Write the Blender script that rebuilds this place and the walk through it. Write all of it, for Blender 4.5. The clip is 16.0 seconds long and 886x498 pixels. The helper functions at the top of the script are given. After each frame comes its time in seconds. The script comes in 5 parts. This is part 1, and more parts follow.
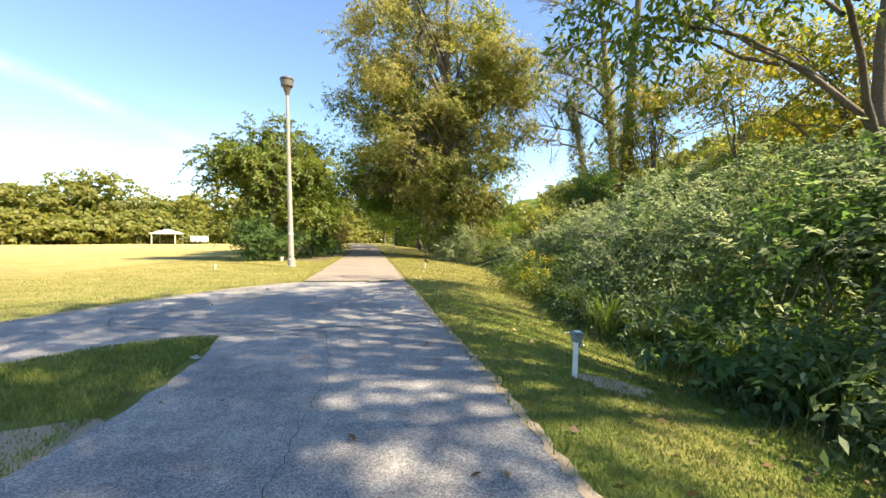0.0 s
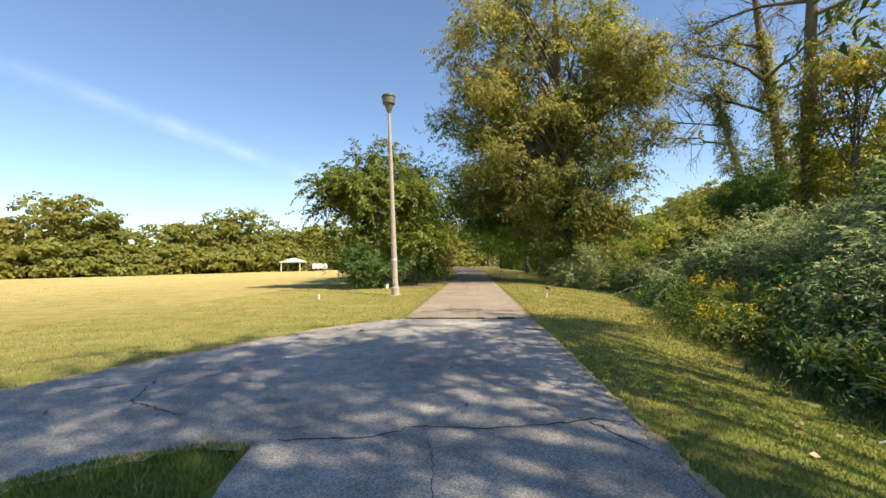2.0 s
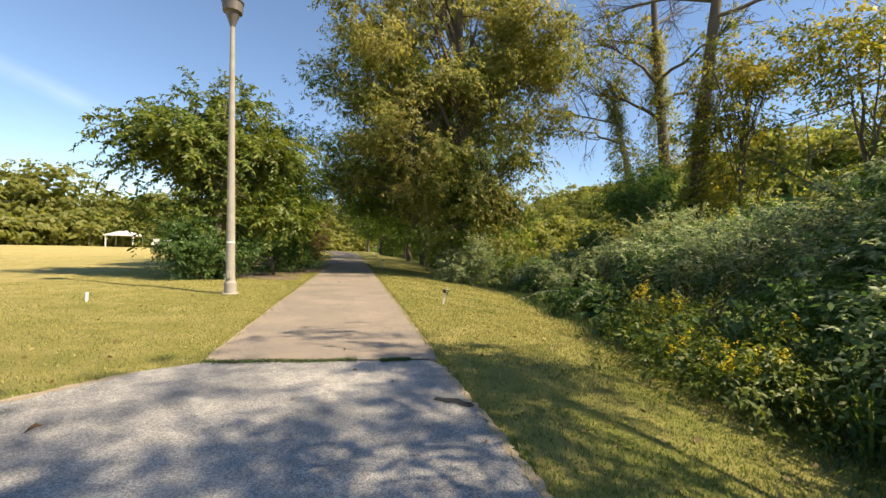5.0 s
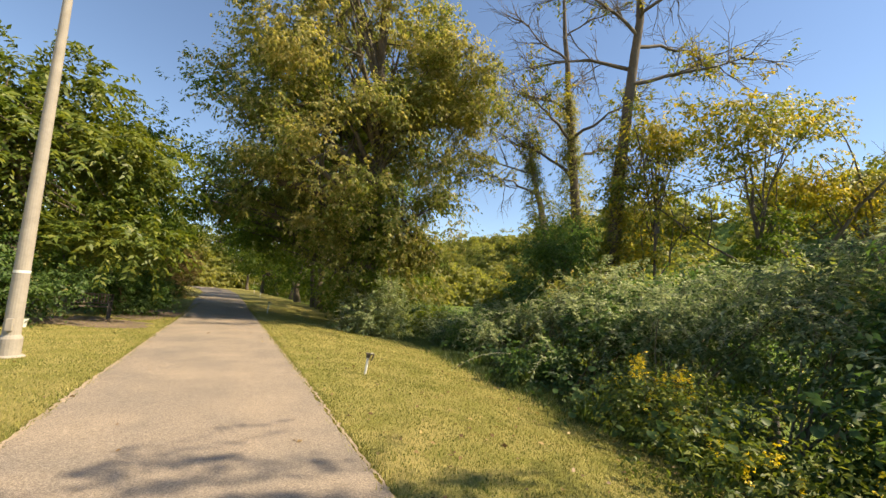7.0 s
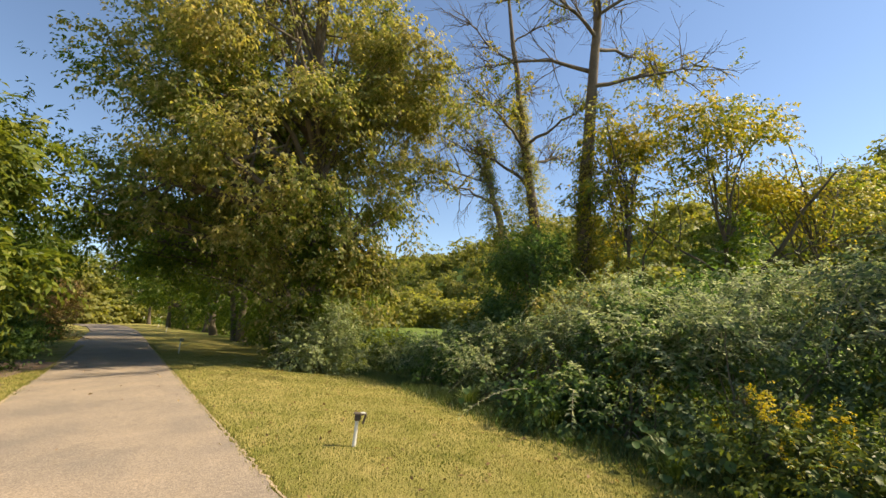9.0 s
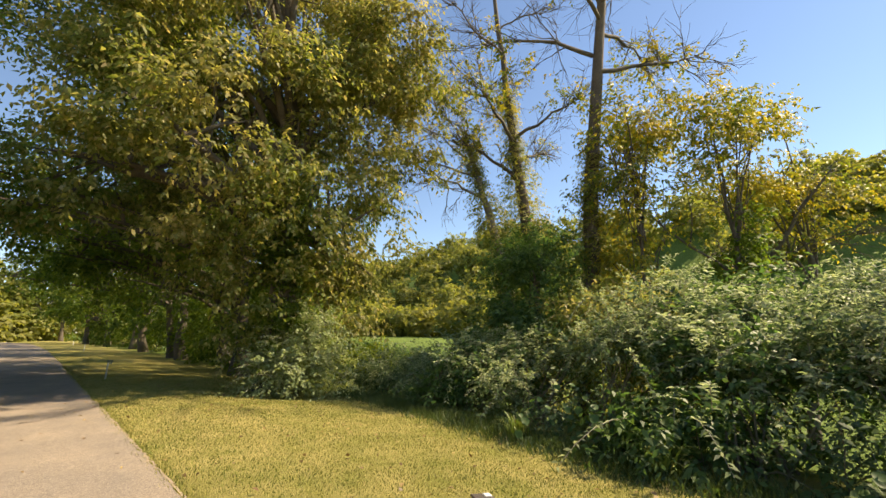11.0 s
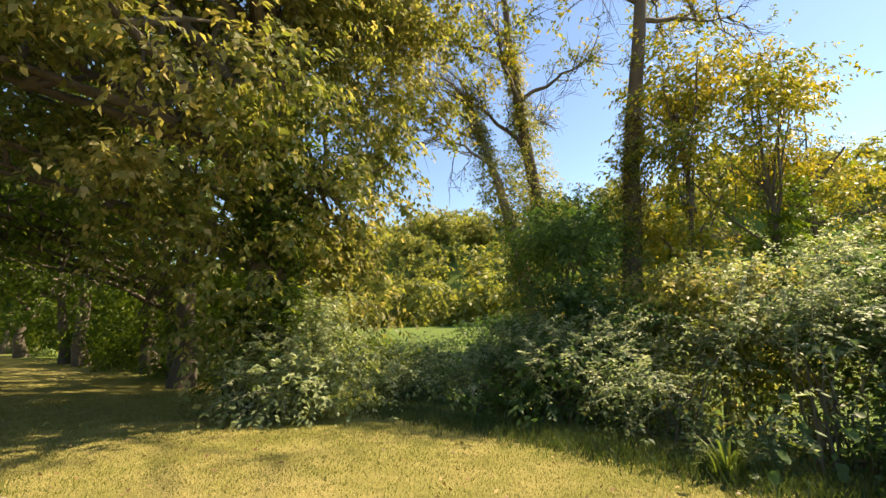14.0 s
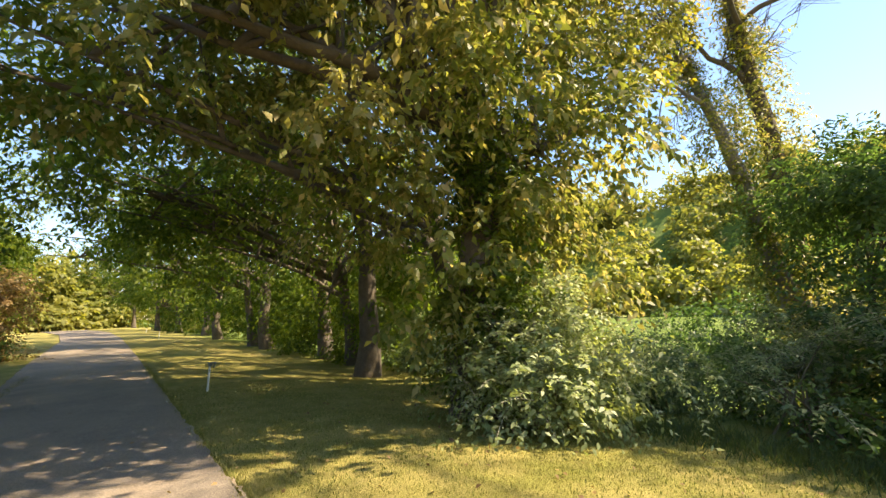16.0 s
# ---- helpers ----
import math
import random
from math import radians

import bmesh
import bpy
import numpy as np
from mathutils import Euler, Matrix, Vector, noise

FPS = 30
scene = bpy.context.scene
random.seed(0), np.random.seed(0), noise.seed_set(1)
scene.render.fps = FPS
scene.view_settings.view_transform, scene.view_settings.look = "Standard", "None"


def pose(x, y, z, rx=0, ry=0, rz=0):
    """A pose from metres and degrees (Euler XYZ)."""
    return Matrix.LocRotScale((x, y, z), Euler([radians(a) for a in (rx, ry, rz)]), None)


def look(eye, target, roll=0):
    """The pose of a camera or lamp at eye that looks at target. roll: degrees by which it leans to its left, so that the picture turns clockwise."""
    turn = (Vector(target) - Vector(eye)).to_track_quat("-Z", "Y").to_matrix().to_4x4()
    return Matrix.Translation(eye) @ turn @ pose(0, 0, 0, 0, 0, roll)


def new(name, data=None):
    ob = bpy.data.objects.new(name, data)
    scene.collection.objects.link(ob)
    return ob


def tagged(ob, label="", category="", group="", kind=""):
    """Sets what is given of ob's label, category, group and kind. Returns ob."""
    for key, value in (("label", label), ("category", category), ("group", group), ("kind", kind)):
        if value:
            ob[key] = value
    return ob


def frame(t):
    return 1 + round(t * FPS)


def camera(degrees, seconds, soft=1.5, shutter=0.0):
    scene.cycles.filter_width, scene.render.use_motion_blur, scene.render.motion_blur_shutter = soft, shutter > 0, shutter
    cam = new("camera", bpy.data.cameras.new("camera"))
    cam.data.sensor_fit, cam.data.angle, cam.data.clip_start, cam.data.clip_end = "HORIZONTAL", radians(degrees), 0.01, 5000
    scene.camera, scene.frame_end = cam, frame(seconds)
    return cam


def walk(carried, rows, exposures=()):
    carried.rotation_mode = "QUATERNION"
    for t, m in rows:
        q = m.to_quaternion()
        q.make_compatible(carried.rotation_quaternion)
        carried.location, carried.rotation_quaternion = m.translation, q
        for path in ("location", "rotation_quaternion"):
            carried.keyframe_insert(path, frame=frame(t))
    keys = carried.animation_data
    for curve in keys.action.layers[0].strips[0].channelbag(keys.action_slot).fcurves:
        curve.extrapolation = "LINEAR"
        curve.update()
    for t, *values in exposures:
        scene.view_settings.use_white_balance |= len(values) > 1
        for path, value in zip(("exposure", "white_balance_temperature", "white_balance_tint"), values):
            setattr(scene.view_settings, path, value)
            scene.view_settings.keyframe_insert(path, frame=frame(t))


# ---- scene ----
cam = camera(94.7, 16.0)
PATH = [
    (0, (0.44, 1.31, 1.292), (0.788, 3.279, 1.247), 0.3),
    (0.5, (0.392, 1.942, 1.298), (0.471, 3.94, 1.254), -0.3),
    (1, (0.311, 2.641, 1.316), (0.323, 4.641, 1.358), -0.6),
    (1.5, (0.271, 3.31, 1.34), (0.216, 5.307, 1.439), -1.6),
    (2, (0.189, 3.99, 1.361), (0.036, 5.983, 1.43), -1.1),
    (2.5, (0.209, 4.63, 1.381), (0.087, 6.626, 1.373), -0.9),
    (3, (0.144, 5.339, 1.424), (-0.05, 7.329, 1.417), -0.4),
    (3.5, (0.274, 6.069, 1.432), (0.259, 8.069, 1.44), 0.1),
    (4, (0.369, 6.813, 1.451), (0.716, 8.783, 1.456), 0.5),
    (4.2, (0.398, 7.093, 1.478), (0.819, 9.049, 1.471), 0.8),
    (6.3, (0.109, 10.145, 1.551), (0.533, 12.099, 1.591), 3.1),
    (6.5, (0.162, 10.438, 1.534), (0.722, 12.357, 1.604), 3.1),
    (7, (0.12, 11.196, 1.643), (1.029, 12.962, 1.882), 4.3),
    (7.5, (0.156, 11.961, 1.642), (1.153, 13.669, 1.937), 4.0),
    (8, (0.124, 12.685, 1.634), (1.183, 14.351, 1.962), 2.3),
    (8.5, (0.132, 13.399, 1.643), (1.254, 15.018, 1.987), 1.2),
    (9, (0.154, 14.121, 1.666), (1.349, 15.685, 2.016), 0.9),
    (9.2, (0.137, 14.414, 1.684), (1.377, 15.944, 2.037), 0.8),
    (11.3, (0.172, 17.686, 1.714), (1.564, 19.071, 2.093), -0.6),
    (11.5, (0.198, 17.994, 1.705), (1.597, 19.375, 2.069), -0.5),
    (12, (0.21, 18.844, 1.743), (1.627, 20.213, 2.087), -0.6),
    (12.5, (0.266, 19.722, 1.75), (1.688, 21.087, 2.087), -0.7),
    (13, (0.322, 20.6, 1.758), (1.752, 21.957, 2.091), -0.8),
    (13.5, (0.363, 21.331, 1.769), (1.885, 22.582, 2.109), -1.3),
    (14, (0.364, 22.105, 1.809), (1.987, 23.227, 2.133), -2.0),
    (14.5, (0.342, 22.909, 1.835), (2.015, 23.959, 2.147), -2.3),
    (15, (0.354, 23.746, 1.85), (2.043, 24.767, 2.171), -2.3),
    (15.5, (0.335, 24.72, 1.833), (1.89, 25.936, 2.158), -2.2),
    (16, (0.351, 25.727, 1.778), (1.603, 27.258, 2.074), -1.7),
]
walk(cam, [(t, look(e, g, r)) for t, e, g, r in PATH],
     exposures=[(0, 1.65, 6500, 10), (0.5, 1.4, 6500, 10), (1.2, 1.1, 6500, 10), (4.2, 0.95, 6500, 10), (6.5, 1.02, 6900, 11), (9, 0.95, 6950, 11), (12.5, 1.2, 7150, 12), (14.5, 1.43, 7100, 12), (16, 1.75, 7100, 12)])

# ---- world, sun, exposure ----
SUN_FROM = Vector((0.84, -0.54, 0.0)).normalized()
SUN_ELEV = radians(46)
world = bpy.data.worlds.new("world")
scene.world = world
world.use_nodes = True
wn = world.node_tree.nodes
sky = wn.new("ShaderNodeTexSky")
sky.sky_type = "NISHITA"
sky.sun_disc = False
sky.sun_elevation = SUN_ELEV
sky.sun_rotation = math.atan2(SUN_FROM.x, SUN_FROM.y)
sky.altitude = 100
sky.air_density, sky.dust_density, sky.ozone_density = 1.0, 0.08, 2.6
wn["Background"].inputs["Strength"].default_value = 0.1


def sky_streak(nt, base):
    """A faint old contrail and thin low cloud over the clear sky."""
    way = nt.nodes.new("ShaderNodeTexCoord").outputs["Generated"]

    def calc(op, a, b=0.0):
        n = nt.nodes.new("ShaderNodeMath")
        n.operation = op
        n.use_clamp = op in ("MULTIPLY", "SUBTRACT")
        for k, v in enumerate((a, b)):
            if isinstance(v, (int, float)):
                n.inputs[k].default_value = v
            else:
                nt.links.new(v, n.inputs[k])
        return n.outputs[0]

    def dot(v):
        n = nt.nodes.new("ShaderNodeVectorMath")
        n.operation = "DOT_PRODUCT"
        nt.links.new(way, n.inputs[0])
        n.inputs[1].default_value = v
        return n.outputs["Value"]

    def cloudy(scale, detail):
        n = nt.nodes.new("ShaderNodeTexNoise")
        n.inputs["Scale"].default_value, n.inputs["Detail"].default_value = scale, detail
        nt.links.new(way, n.inputs["Vector"])
        return n.outputs["Fac"]
    a, b = Vector((-0.743, 0.581, 0.332)), Vector((-0.445, 0.866, 0.228))
    across = calc("ADD", dot(a.cross(b).normalized()), calc("MULTIPLY", calc("SUBTRACT", cloudy(9, 3), 0.5), 0.02))
    line = calc("SUBTRACT", 1.0, calc("DIVIDE", calc("ABSOLUTE", across), 0.022))
    line = calc("MULTIPLY", line, calc("MULTIPLY", calc("SUBTRACT", dot((-0.62, 0.72, 0.3)), 0.9), 8.0))
    line = calc("MULTIPLY", calc("MULTIPLY", line, calc("SUBTRACT", cloudy(14, 5), 0.25)), 0.42)
    up = dot((0, 0, 1))
    low = calc("SUBTRACT", 1.0, calc("DIVIDE", calc("ABSOLUTE", calc("SUBTRACT", up, 0.16)), 0.14))
    low = calc("MULTIPLY", calc("MULTIPLY", calc("SUBTRACT", cloudy(2.6, 5), 0.5), 3.0), low)
    fac = calc("ADD", line, calc("MULTIPLY", low, 0.14))
    m = nt.nodes.new("ShaderNodeMix")
    m.data_type = "RGBA"
    nt.links.new(fac, m.inputs[0])
    nt.links.new(base, m.inputs[6])
    m.inputs[7].default_value = (9.0, 9.3, 9.8, 1)
    return m.outputs[2]


world.node_tree.links.new(sky_streak(world.node_tree, sky.outputs[0]), wn["Background"].inputs["Color"])
sun = new("sun", bpy.data.lights.new("sun", "SUN"))
sun.data.energy = 5.0
sun.data.angle = radians(0.6)
sun.data.color = (1.0, 0.85, 0.6)
sun_dir = Vector((SUN_FROM.x * math.cos(SUN_ELEV), SUN_FROM.y * math.cos(SUN_ELEV), math.sin(SUN_ELEV)))
sun.matrix_world = look(sun_dir * 60, (0, 0, 0))


# ---- materials ----
def mat_new(name):
    m = bpy.data.materials.new(name)
    m.use_nodes = True
    nt = m.node_tree
    return m, nt, nt.nodes["Principled BSDF"]


def node(nt, kind, **kw):
    n = nt.nodes.new(kind)
    for k, v in kw.items():
        n.inputs[k.replace("_", " ")].default_value = v
    return n


def ramp(nt, src, stops):
    r = nt.nodes.new("ShaderNodeValToRGB")
    while len(r.color_ramp.elements) < len(stops):
        r.color_ramp.elements.new(0.5)
    for e, (p, c) in zip(r.color_ramp.elements, stops):
        e.position, e.color = p, (*c, 1) if len(c) == 3 else c
    nt.links.new(src, r.inputs[0])
    return r.outputs[0]


def mixc(nt, fac, a, b, mode="MIX"):
    m = nt.nodes.new("ShaderNodeMix")
    m.data_type, m.blend_type = "RGBA", mode
    for sock, v in ((m.inputs[0], fac), (m.inputs[6], a), (m.inputs[7], b)):
        if isinstance(v, bpy.types.NodeSocket):
            nt.links.new(v, sock)
        elif isinstance(v, (int, float)):
            sock.default_value = v
        else:
            sock.default_value = (*v, 1)
    return m.outputs[2]


def coords(nt):
    return nt.nodes.new("ShaderNodeTexCoord").outputs["Object"]


def noise_tex(nt, vec, scale, detail=4, rough=0.55):
    n = node(nt, "ShaderNodeTexNoise", Scale=scale, Detail=detail, Roughness=rough)
    nt.links.new(vec, n.inputs["Vector"])
    return n.outputs["Fac"]


def bump(nt, bsdf, height, strength, dist):
    b = node(nt, "ShaderNodeBump", Strength=strength, Distance=dist)
    nt.links.new(height, b.inputs["Height"])
    nt.links.new(b.outputs[0], bsdf.inputs["Normal"])


def grain_mat(name, c1, c2, scale, rough=0.8, bscale=None, bstr=0.4, bdist=0.01, metal=0.0, big=0.6):
    m, nt, p = mat_new(name)
    v = coords(nt)
    f = noise_tex(nt, v, scale)
    g = noise_tex(nt, v, scale * 0.13, 3)
    col = mixc(nt, f, c1, c2)
    dark = ramp(nt, g, [(0.3, (big, big, big)), (0.7, (1, 1, 1))])
    nt.links.new(mixc(nt, 1.0, col, dark, "MULTIPLY"), p.inputs["Base Color"])
    p.inputs["Roughness"].default_value = rough
    p.inputs["Metallic"].default_value = metal
    bump(nt, p, noise_tex(nt, v, bscale or scale * 2, 5), bstr, bdist)
    return m


def leaf_mat(name, stops, patch=0.25, patchcol=(0.2, 0.16, 0.02), patchmix=0.4, trans=0.35, rough=0.5, spec=0.4, tint=(1.5, 1.45, 0.7)):
    """Leaves: colour by leaf and by broad patches, part of the light passes through."""
    m, nt, p = mat_new(name)
    geo = nt.nodes.new("ShaderNodeNewGeometry")
    col = ramp(nt, geo.outputs["Random Per Island"], stops)
    f = noise_tex(nt, coords(nt), patch, 3)
    fac = ramp(nt, f, [(0.45, (0, 0, 0)), (0.68, (patchmix,) * 3)])
    col = mixc(nt, fac, col, patchcol)
    nt.links.new(col, p.inputs["Base Color"])
    p.inputs["Roughness"].default_value = rough
    p.inputs["Specular IOR Level"].default_value = spec
    tr = nt.nodes.new("ShaderNodeBsdfTranslucent")
    bright = mixc(nt, 1.0, col, tint, "MULTIPLY")
    nt.links.new(bright, tr.inputs["Color"])
    mx = node(nt, "ShaderNodeMixShader", Fac=trans)
    nt.links.new(p.outputs[0], mx.inputs[1])
    nt.links.new(tr.outputs[0], mx.inputs[2])
    nt.links.new(mx.outputs[0], nt.nodes["Material Output"].inputs["Surface"])
    return m


LEAF_BIG = leaf_mat("leaf_big", [(0, (0.115, 0.155, 0.032)), (0.5, (0.2, 0.23, 0.055)), (0.8, (0.3, 0.295, 0.1)), (1, (0.48, 0.4, 0.2))], 0.22, (0.4, 0.33, 0.14), 0.5, 0.55, tint=(1.5, 1.42, 0.8))
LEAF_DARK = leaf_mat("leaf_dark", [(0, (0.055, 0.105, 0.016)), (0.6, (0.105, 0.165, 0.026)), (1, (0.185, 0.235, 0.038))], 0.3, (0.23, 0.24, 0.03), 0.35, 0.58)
LEAF_PALE = leaf_mat("leaf_pale", [(0, (0.17, 0.22, 0.09)), (0.6, (0.27, 0.33, 0.16)), (1, (0.42, 0.46, 0.26))], 0.3, (0.3, 0.33, 0.15), 0.45, 0.45)
LEAF_SUMAC = leaf_mat("leaf_sumac", [(0, (0.06, 0.1, 0.018)), (0.6, (0.12, 0.165, 0.03)), (1, (0.24, 0.26, 0.05))], 0.4, (0.2, 0.2, 0.025), 0.4, 0.4)
LEAF_HEDGE = leaf_mat("leaf_hedge", [(0, (0.06, 0.1, 0.045)), (0.5, (0.12, 0.175, 0.08)), (0.85, (0.22, 0.275, 0.135)), (1, (0.38, 0.42, 0.24))], 0.6, (0.24, 0.28, 0.14), 0.5, 0.48, 0.55, 0.3, (1.3, 1.4, 1.0))
# pale tip leaves; the sunlight on the thicket tops is partly in this colour
LEAF_SPRAY = leaf_mat("leaf_spray", [(0, (0.2, 0.26, 0.11)), (0.6, (0.34, 0.385, 0.2)), (1, (0.54, 0.56, 0.35))], 0.5, (0.46, 0.48, 0.28), 0.4, 0.5, 0.5, 0.35, (1.2, 1.25, 0.95))
LEAF_VINE = leaf_mat("leaf_vine", [(0, (0.05, 0.095, 0.03)), (0.6, (0.09, 0.155, 0.046)), (1, (0.165, 0.24, 0.07))], 0.6, (0.15, 0.2, 0.055), 0.4, 0.48, 0.5, 0.35, (1.3, 1.45, 0.85))
LEAF_YELLOW = leaf_mat("leaf_yellow", [(0, (0.09, 0.14, 0.025)), (0.55, (0.17, 0.21, 0.035)), (0.8, (0.3, 0.27, 0.04)), (1, (0.5, 0.37, 0.04))], 0.5, (0.5, 0.36, 0.04), 0.5, 0.48)
LEAF_LIME = leaf_mat("leaf_lime", [(0, (0.16, 0.22, 0.014)), (1, (0.36, 0.42, 0.03))], 0.8, (0.3, 0.34, 0.02), 0.3, 0.45)
LEAF_FAR = leaf_mat("leaf_far", [(0, (0.15, 0.18, 0.05)), (0.6, (0.23, 0.25, 0.07)), (1, (0.32, 0.31, 0.095))], 0.05, (0.3, 0.27, 0.07), 0.5, 0.58)
LEAF_RUST = leaf_mat("leaf_rust", [(0, (0.16, 0.11, 0.05)), (0.6, (0.3, 0.2, 0.1)), (1, (0.45, 0.33, 0.18))], 0.5, (0.24, 0.2, 0.06), 0.5, 0.4)
PETAL = leaf_mat("petal_gold", [(0, (0.62, 0.47, 0.02)), (1, (0.82, 0.66, 0.05))], 1, (0.7, 0.55, 0.03), 0.3, 0.3)
BARK = grain_mat("bark", (0.09, 0.07, 0.05), (0.2, 0.165, 0.13), 14, 0.9, 22, 0.9, 0.03)
BARK_PALE = grain_mat("bark_pale", (0.17, 0.15, 0.13), (0.36, 0.33, 0.29), 10, 0.9, 20, 0.8, 0.02)
STEM = grain_mat("stem", (0.11, 0.09, 0.05), (0.22, 0.18, 0.1), 30, 0.85)
STRAW = grain_mat("dry_stem", (0.3, 0.27, 0.2), (0.45, 0.42, 0.33), 30, 0.85)


def asphalt_mat():
    m, nt, p = mat_new("asphalt_old")
    v = coords(nt)
    agg = noise_tex(nt, v, 85, 3, 0.7)
    mid = noise_tex(nt, v, 6, 5, 0.6)
    low = noise_tex(nt, v, 0.6, 4, 0.6)
    col = ramp(nt, agg, [(0.34, (0.12, 0.12, 0.122)), (0.5, (0.3, 0.292, 0.285)), (0.68, (0.56, 0.535, 0.5))])
    col = mixc(nt, 1.0, col, ramp(nt, mid, [(0.3, (0.72, 0.72, 0.74)), (0.7, (1.12, 1.1, 1.08))]), "MULTIPLY")
    col = mixc(nt, 1.0, col, ramp(nt, low, [(0.36, (0.7, 0.7, 0.72)), (0.6, (1.15, 1.12, 1.08))]), "MULTIPLY")
    # pale worn spots
    wear = ramp(nt, noise_tex(nt, v, 1.7, 5, 0.65), [(0.62, (0, 0, 0)), (0.72, (0.5, 0.5, 0.5))])
    col = mixc(nt, wear, col, (0.44, 0.41, 0.37))
    nt.links.new(col, p.inputs["Base Color"])
    p.inputs["Roughness"].default_value = 0.88
    bump(nt, p, agg, 0.7, 0.012)
    return m


def trail_mat():
    m, nt, p = mat_new("trail_tan")
    v = coords(nt)
    agg = noise_tex(nt, v, 70, 4, 0.8)
    low = noise_tex(nt, v, 0.8, 5, 0.6)
    col = ramp(nt, agg, [(0.34, (0.13, 0.108, 0.086)), (0.5, (0.27, 0.222, 0.178)), (0.68, (0.48, 0.4, 0.33))])
    col = mixc(nt, 1.0, col, ramp(nt, low, [(0.3, (0.72, 0.74, 0.77)), (0.7, (1.14, 1.1, 1.04))]), "MULTIPLY")
    stain = ramp(nt, noise_tex(nt, v, 2.3, 6, 0.7), [(0.60, (0, 0, 0)), (0.75, (0.4, 0.4, 0.4))])
    col = mixc(nt, stain, col, (0.2, 0.16, 0.13))
    nt.links.new(col, p.inputs["Base Color"])
    p.inputs["Roughness"].default_value = 0.9
    bump(nt, p, agg, 0.7, 0.012)
    return m


def lush(nt, v, col, shade):
    """Greener turf beside the drive, fading towards the open lawn; the tint follows the tree shade."""
    sep = nt.nodes.new("ShaderNodeSeparateXYZ")
    nt.links.new(v, sep.inputs[0])
    mr = node(nt, "ShaderNodeMapRange")
    mr.inputs["From Min"].default_value, mr.inputs["From Max"].default_value = 15.0, 8.0
    mr.inputs["To Min"].default_value, mr.inputs["To Max"].default_value = 0.0, 0.75
    nt.links.new(sep.outputs[1], mr.inputs[0])
    mx = node(nt, "ShaderNodeMapRange")
    mx.inputs["From Min"].default_value, mx.inputs["From Max"].default_value = -9.0, -4.0
    nt.links.new(sep.outputs[0], mx.inputs[0])
    f = mixc(nt, 1.0, mr.outputs[0], mx.outputs[0], "MULTIPLY")
    f = mixc(nt, 1.0, f, ramp(nt, noise_tex(nt, v, 0.9, 4), [(0.3, (0.35, 0.35, 0.35)), (0.6, (1, 1, 1))]), "MULTIPLY")
    return mixc(nt, f, col, shade)


def lawn_mat():
    m, nt, p = mat_new("lawn")
    v = coords(nt)
    blade = noise_tex(nt, v, 45, 4, 0.7)
    mid = noise_tex(nt, v, 1.3, 5, 0.6)
    low = noise_tex(nt, v, 0.11, 4, 0.55)
    green = ramp(nt, blade, [(0.3, (0.12, 0.135, 0.025)), (0.7, (0.29, 0.285, 0.065))])
    straw = ramp(nt, blade, [(0.3, (0.36, 0.285, 0.1)), (0.7, (0.64, 0.51, 0.22))])
    # drier out in the open field
    sep = nt.nodes.new("ShaderNodeSeparateXYZ")
    nt.links.new(v, sep.inputs[0])
    mr = node(nt, "ShaderNodeMapRange")
    mr.inputs["From Min"].default_value, mr.inputs["From Max"].default_value = -2.0, -30.0
    mr.inputs["To Min"].default_value, mr.inputs["To Max"].default_value = 0.0, 0.55
    nt.links.new(sep.outputs[0], mr.inputs[0])
    a = ramp(nt, mid, [(0.38, (0, 0, 0)), (0.7, (0.55, 0.55, 0.55))])
    b = ramp(nt, low, [(0.35, (0, 0, 0)), (0.65, (0.3, 0.3, 0.3))])
    f = mixc(nt, 1.0, a, b, "ADD")
    f = mixc(nt, 1.0, f, mr.outputs[0], "ADD")
    col = mixc(nt, f, green, straw)
    # rank green meadow beyond the thicket
    mg = node(nt, "ShaderNodeMapRange")
    mg.inputs["From Min"].default_value, mg.inputs["From Max"].default_value = 7.5, 10.5
    nt.links.new(sep.outputs[0], mg.inputs[0])
    meadow = ramp(nt, noise_tex(nt, v, 3.0, 5, 0.7), [(0.3, (0.07, 0.11, 0.02)), (0.7, (0.17, 0.23, 0.05))])
    col = lush(nt, v, col, (0.15, 0.2, 0.04))
    nt.links.new(mixc(nt, mg.outputs[0], col, meadow), p.inputs["Base Color"])
    p.inputs["Roughness"].default_value = 0.95
    p.inputs["Specular IOR Level"].default_value = 0.15
    bump(nt, p, blade, 1.0, 0.05)
    return m


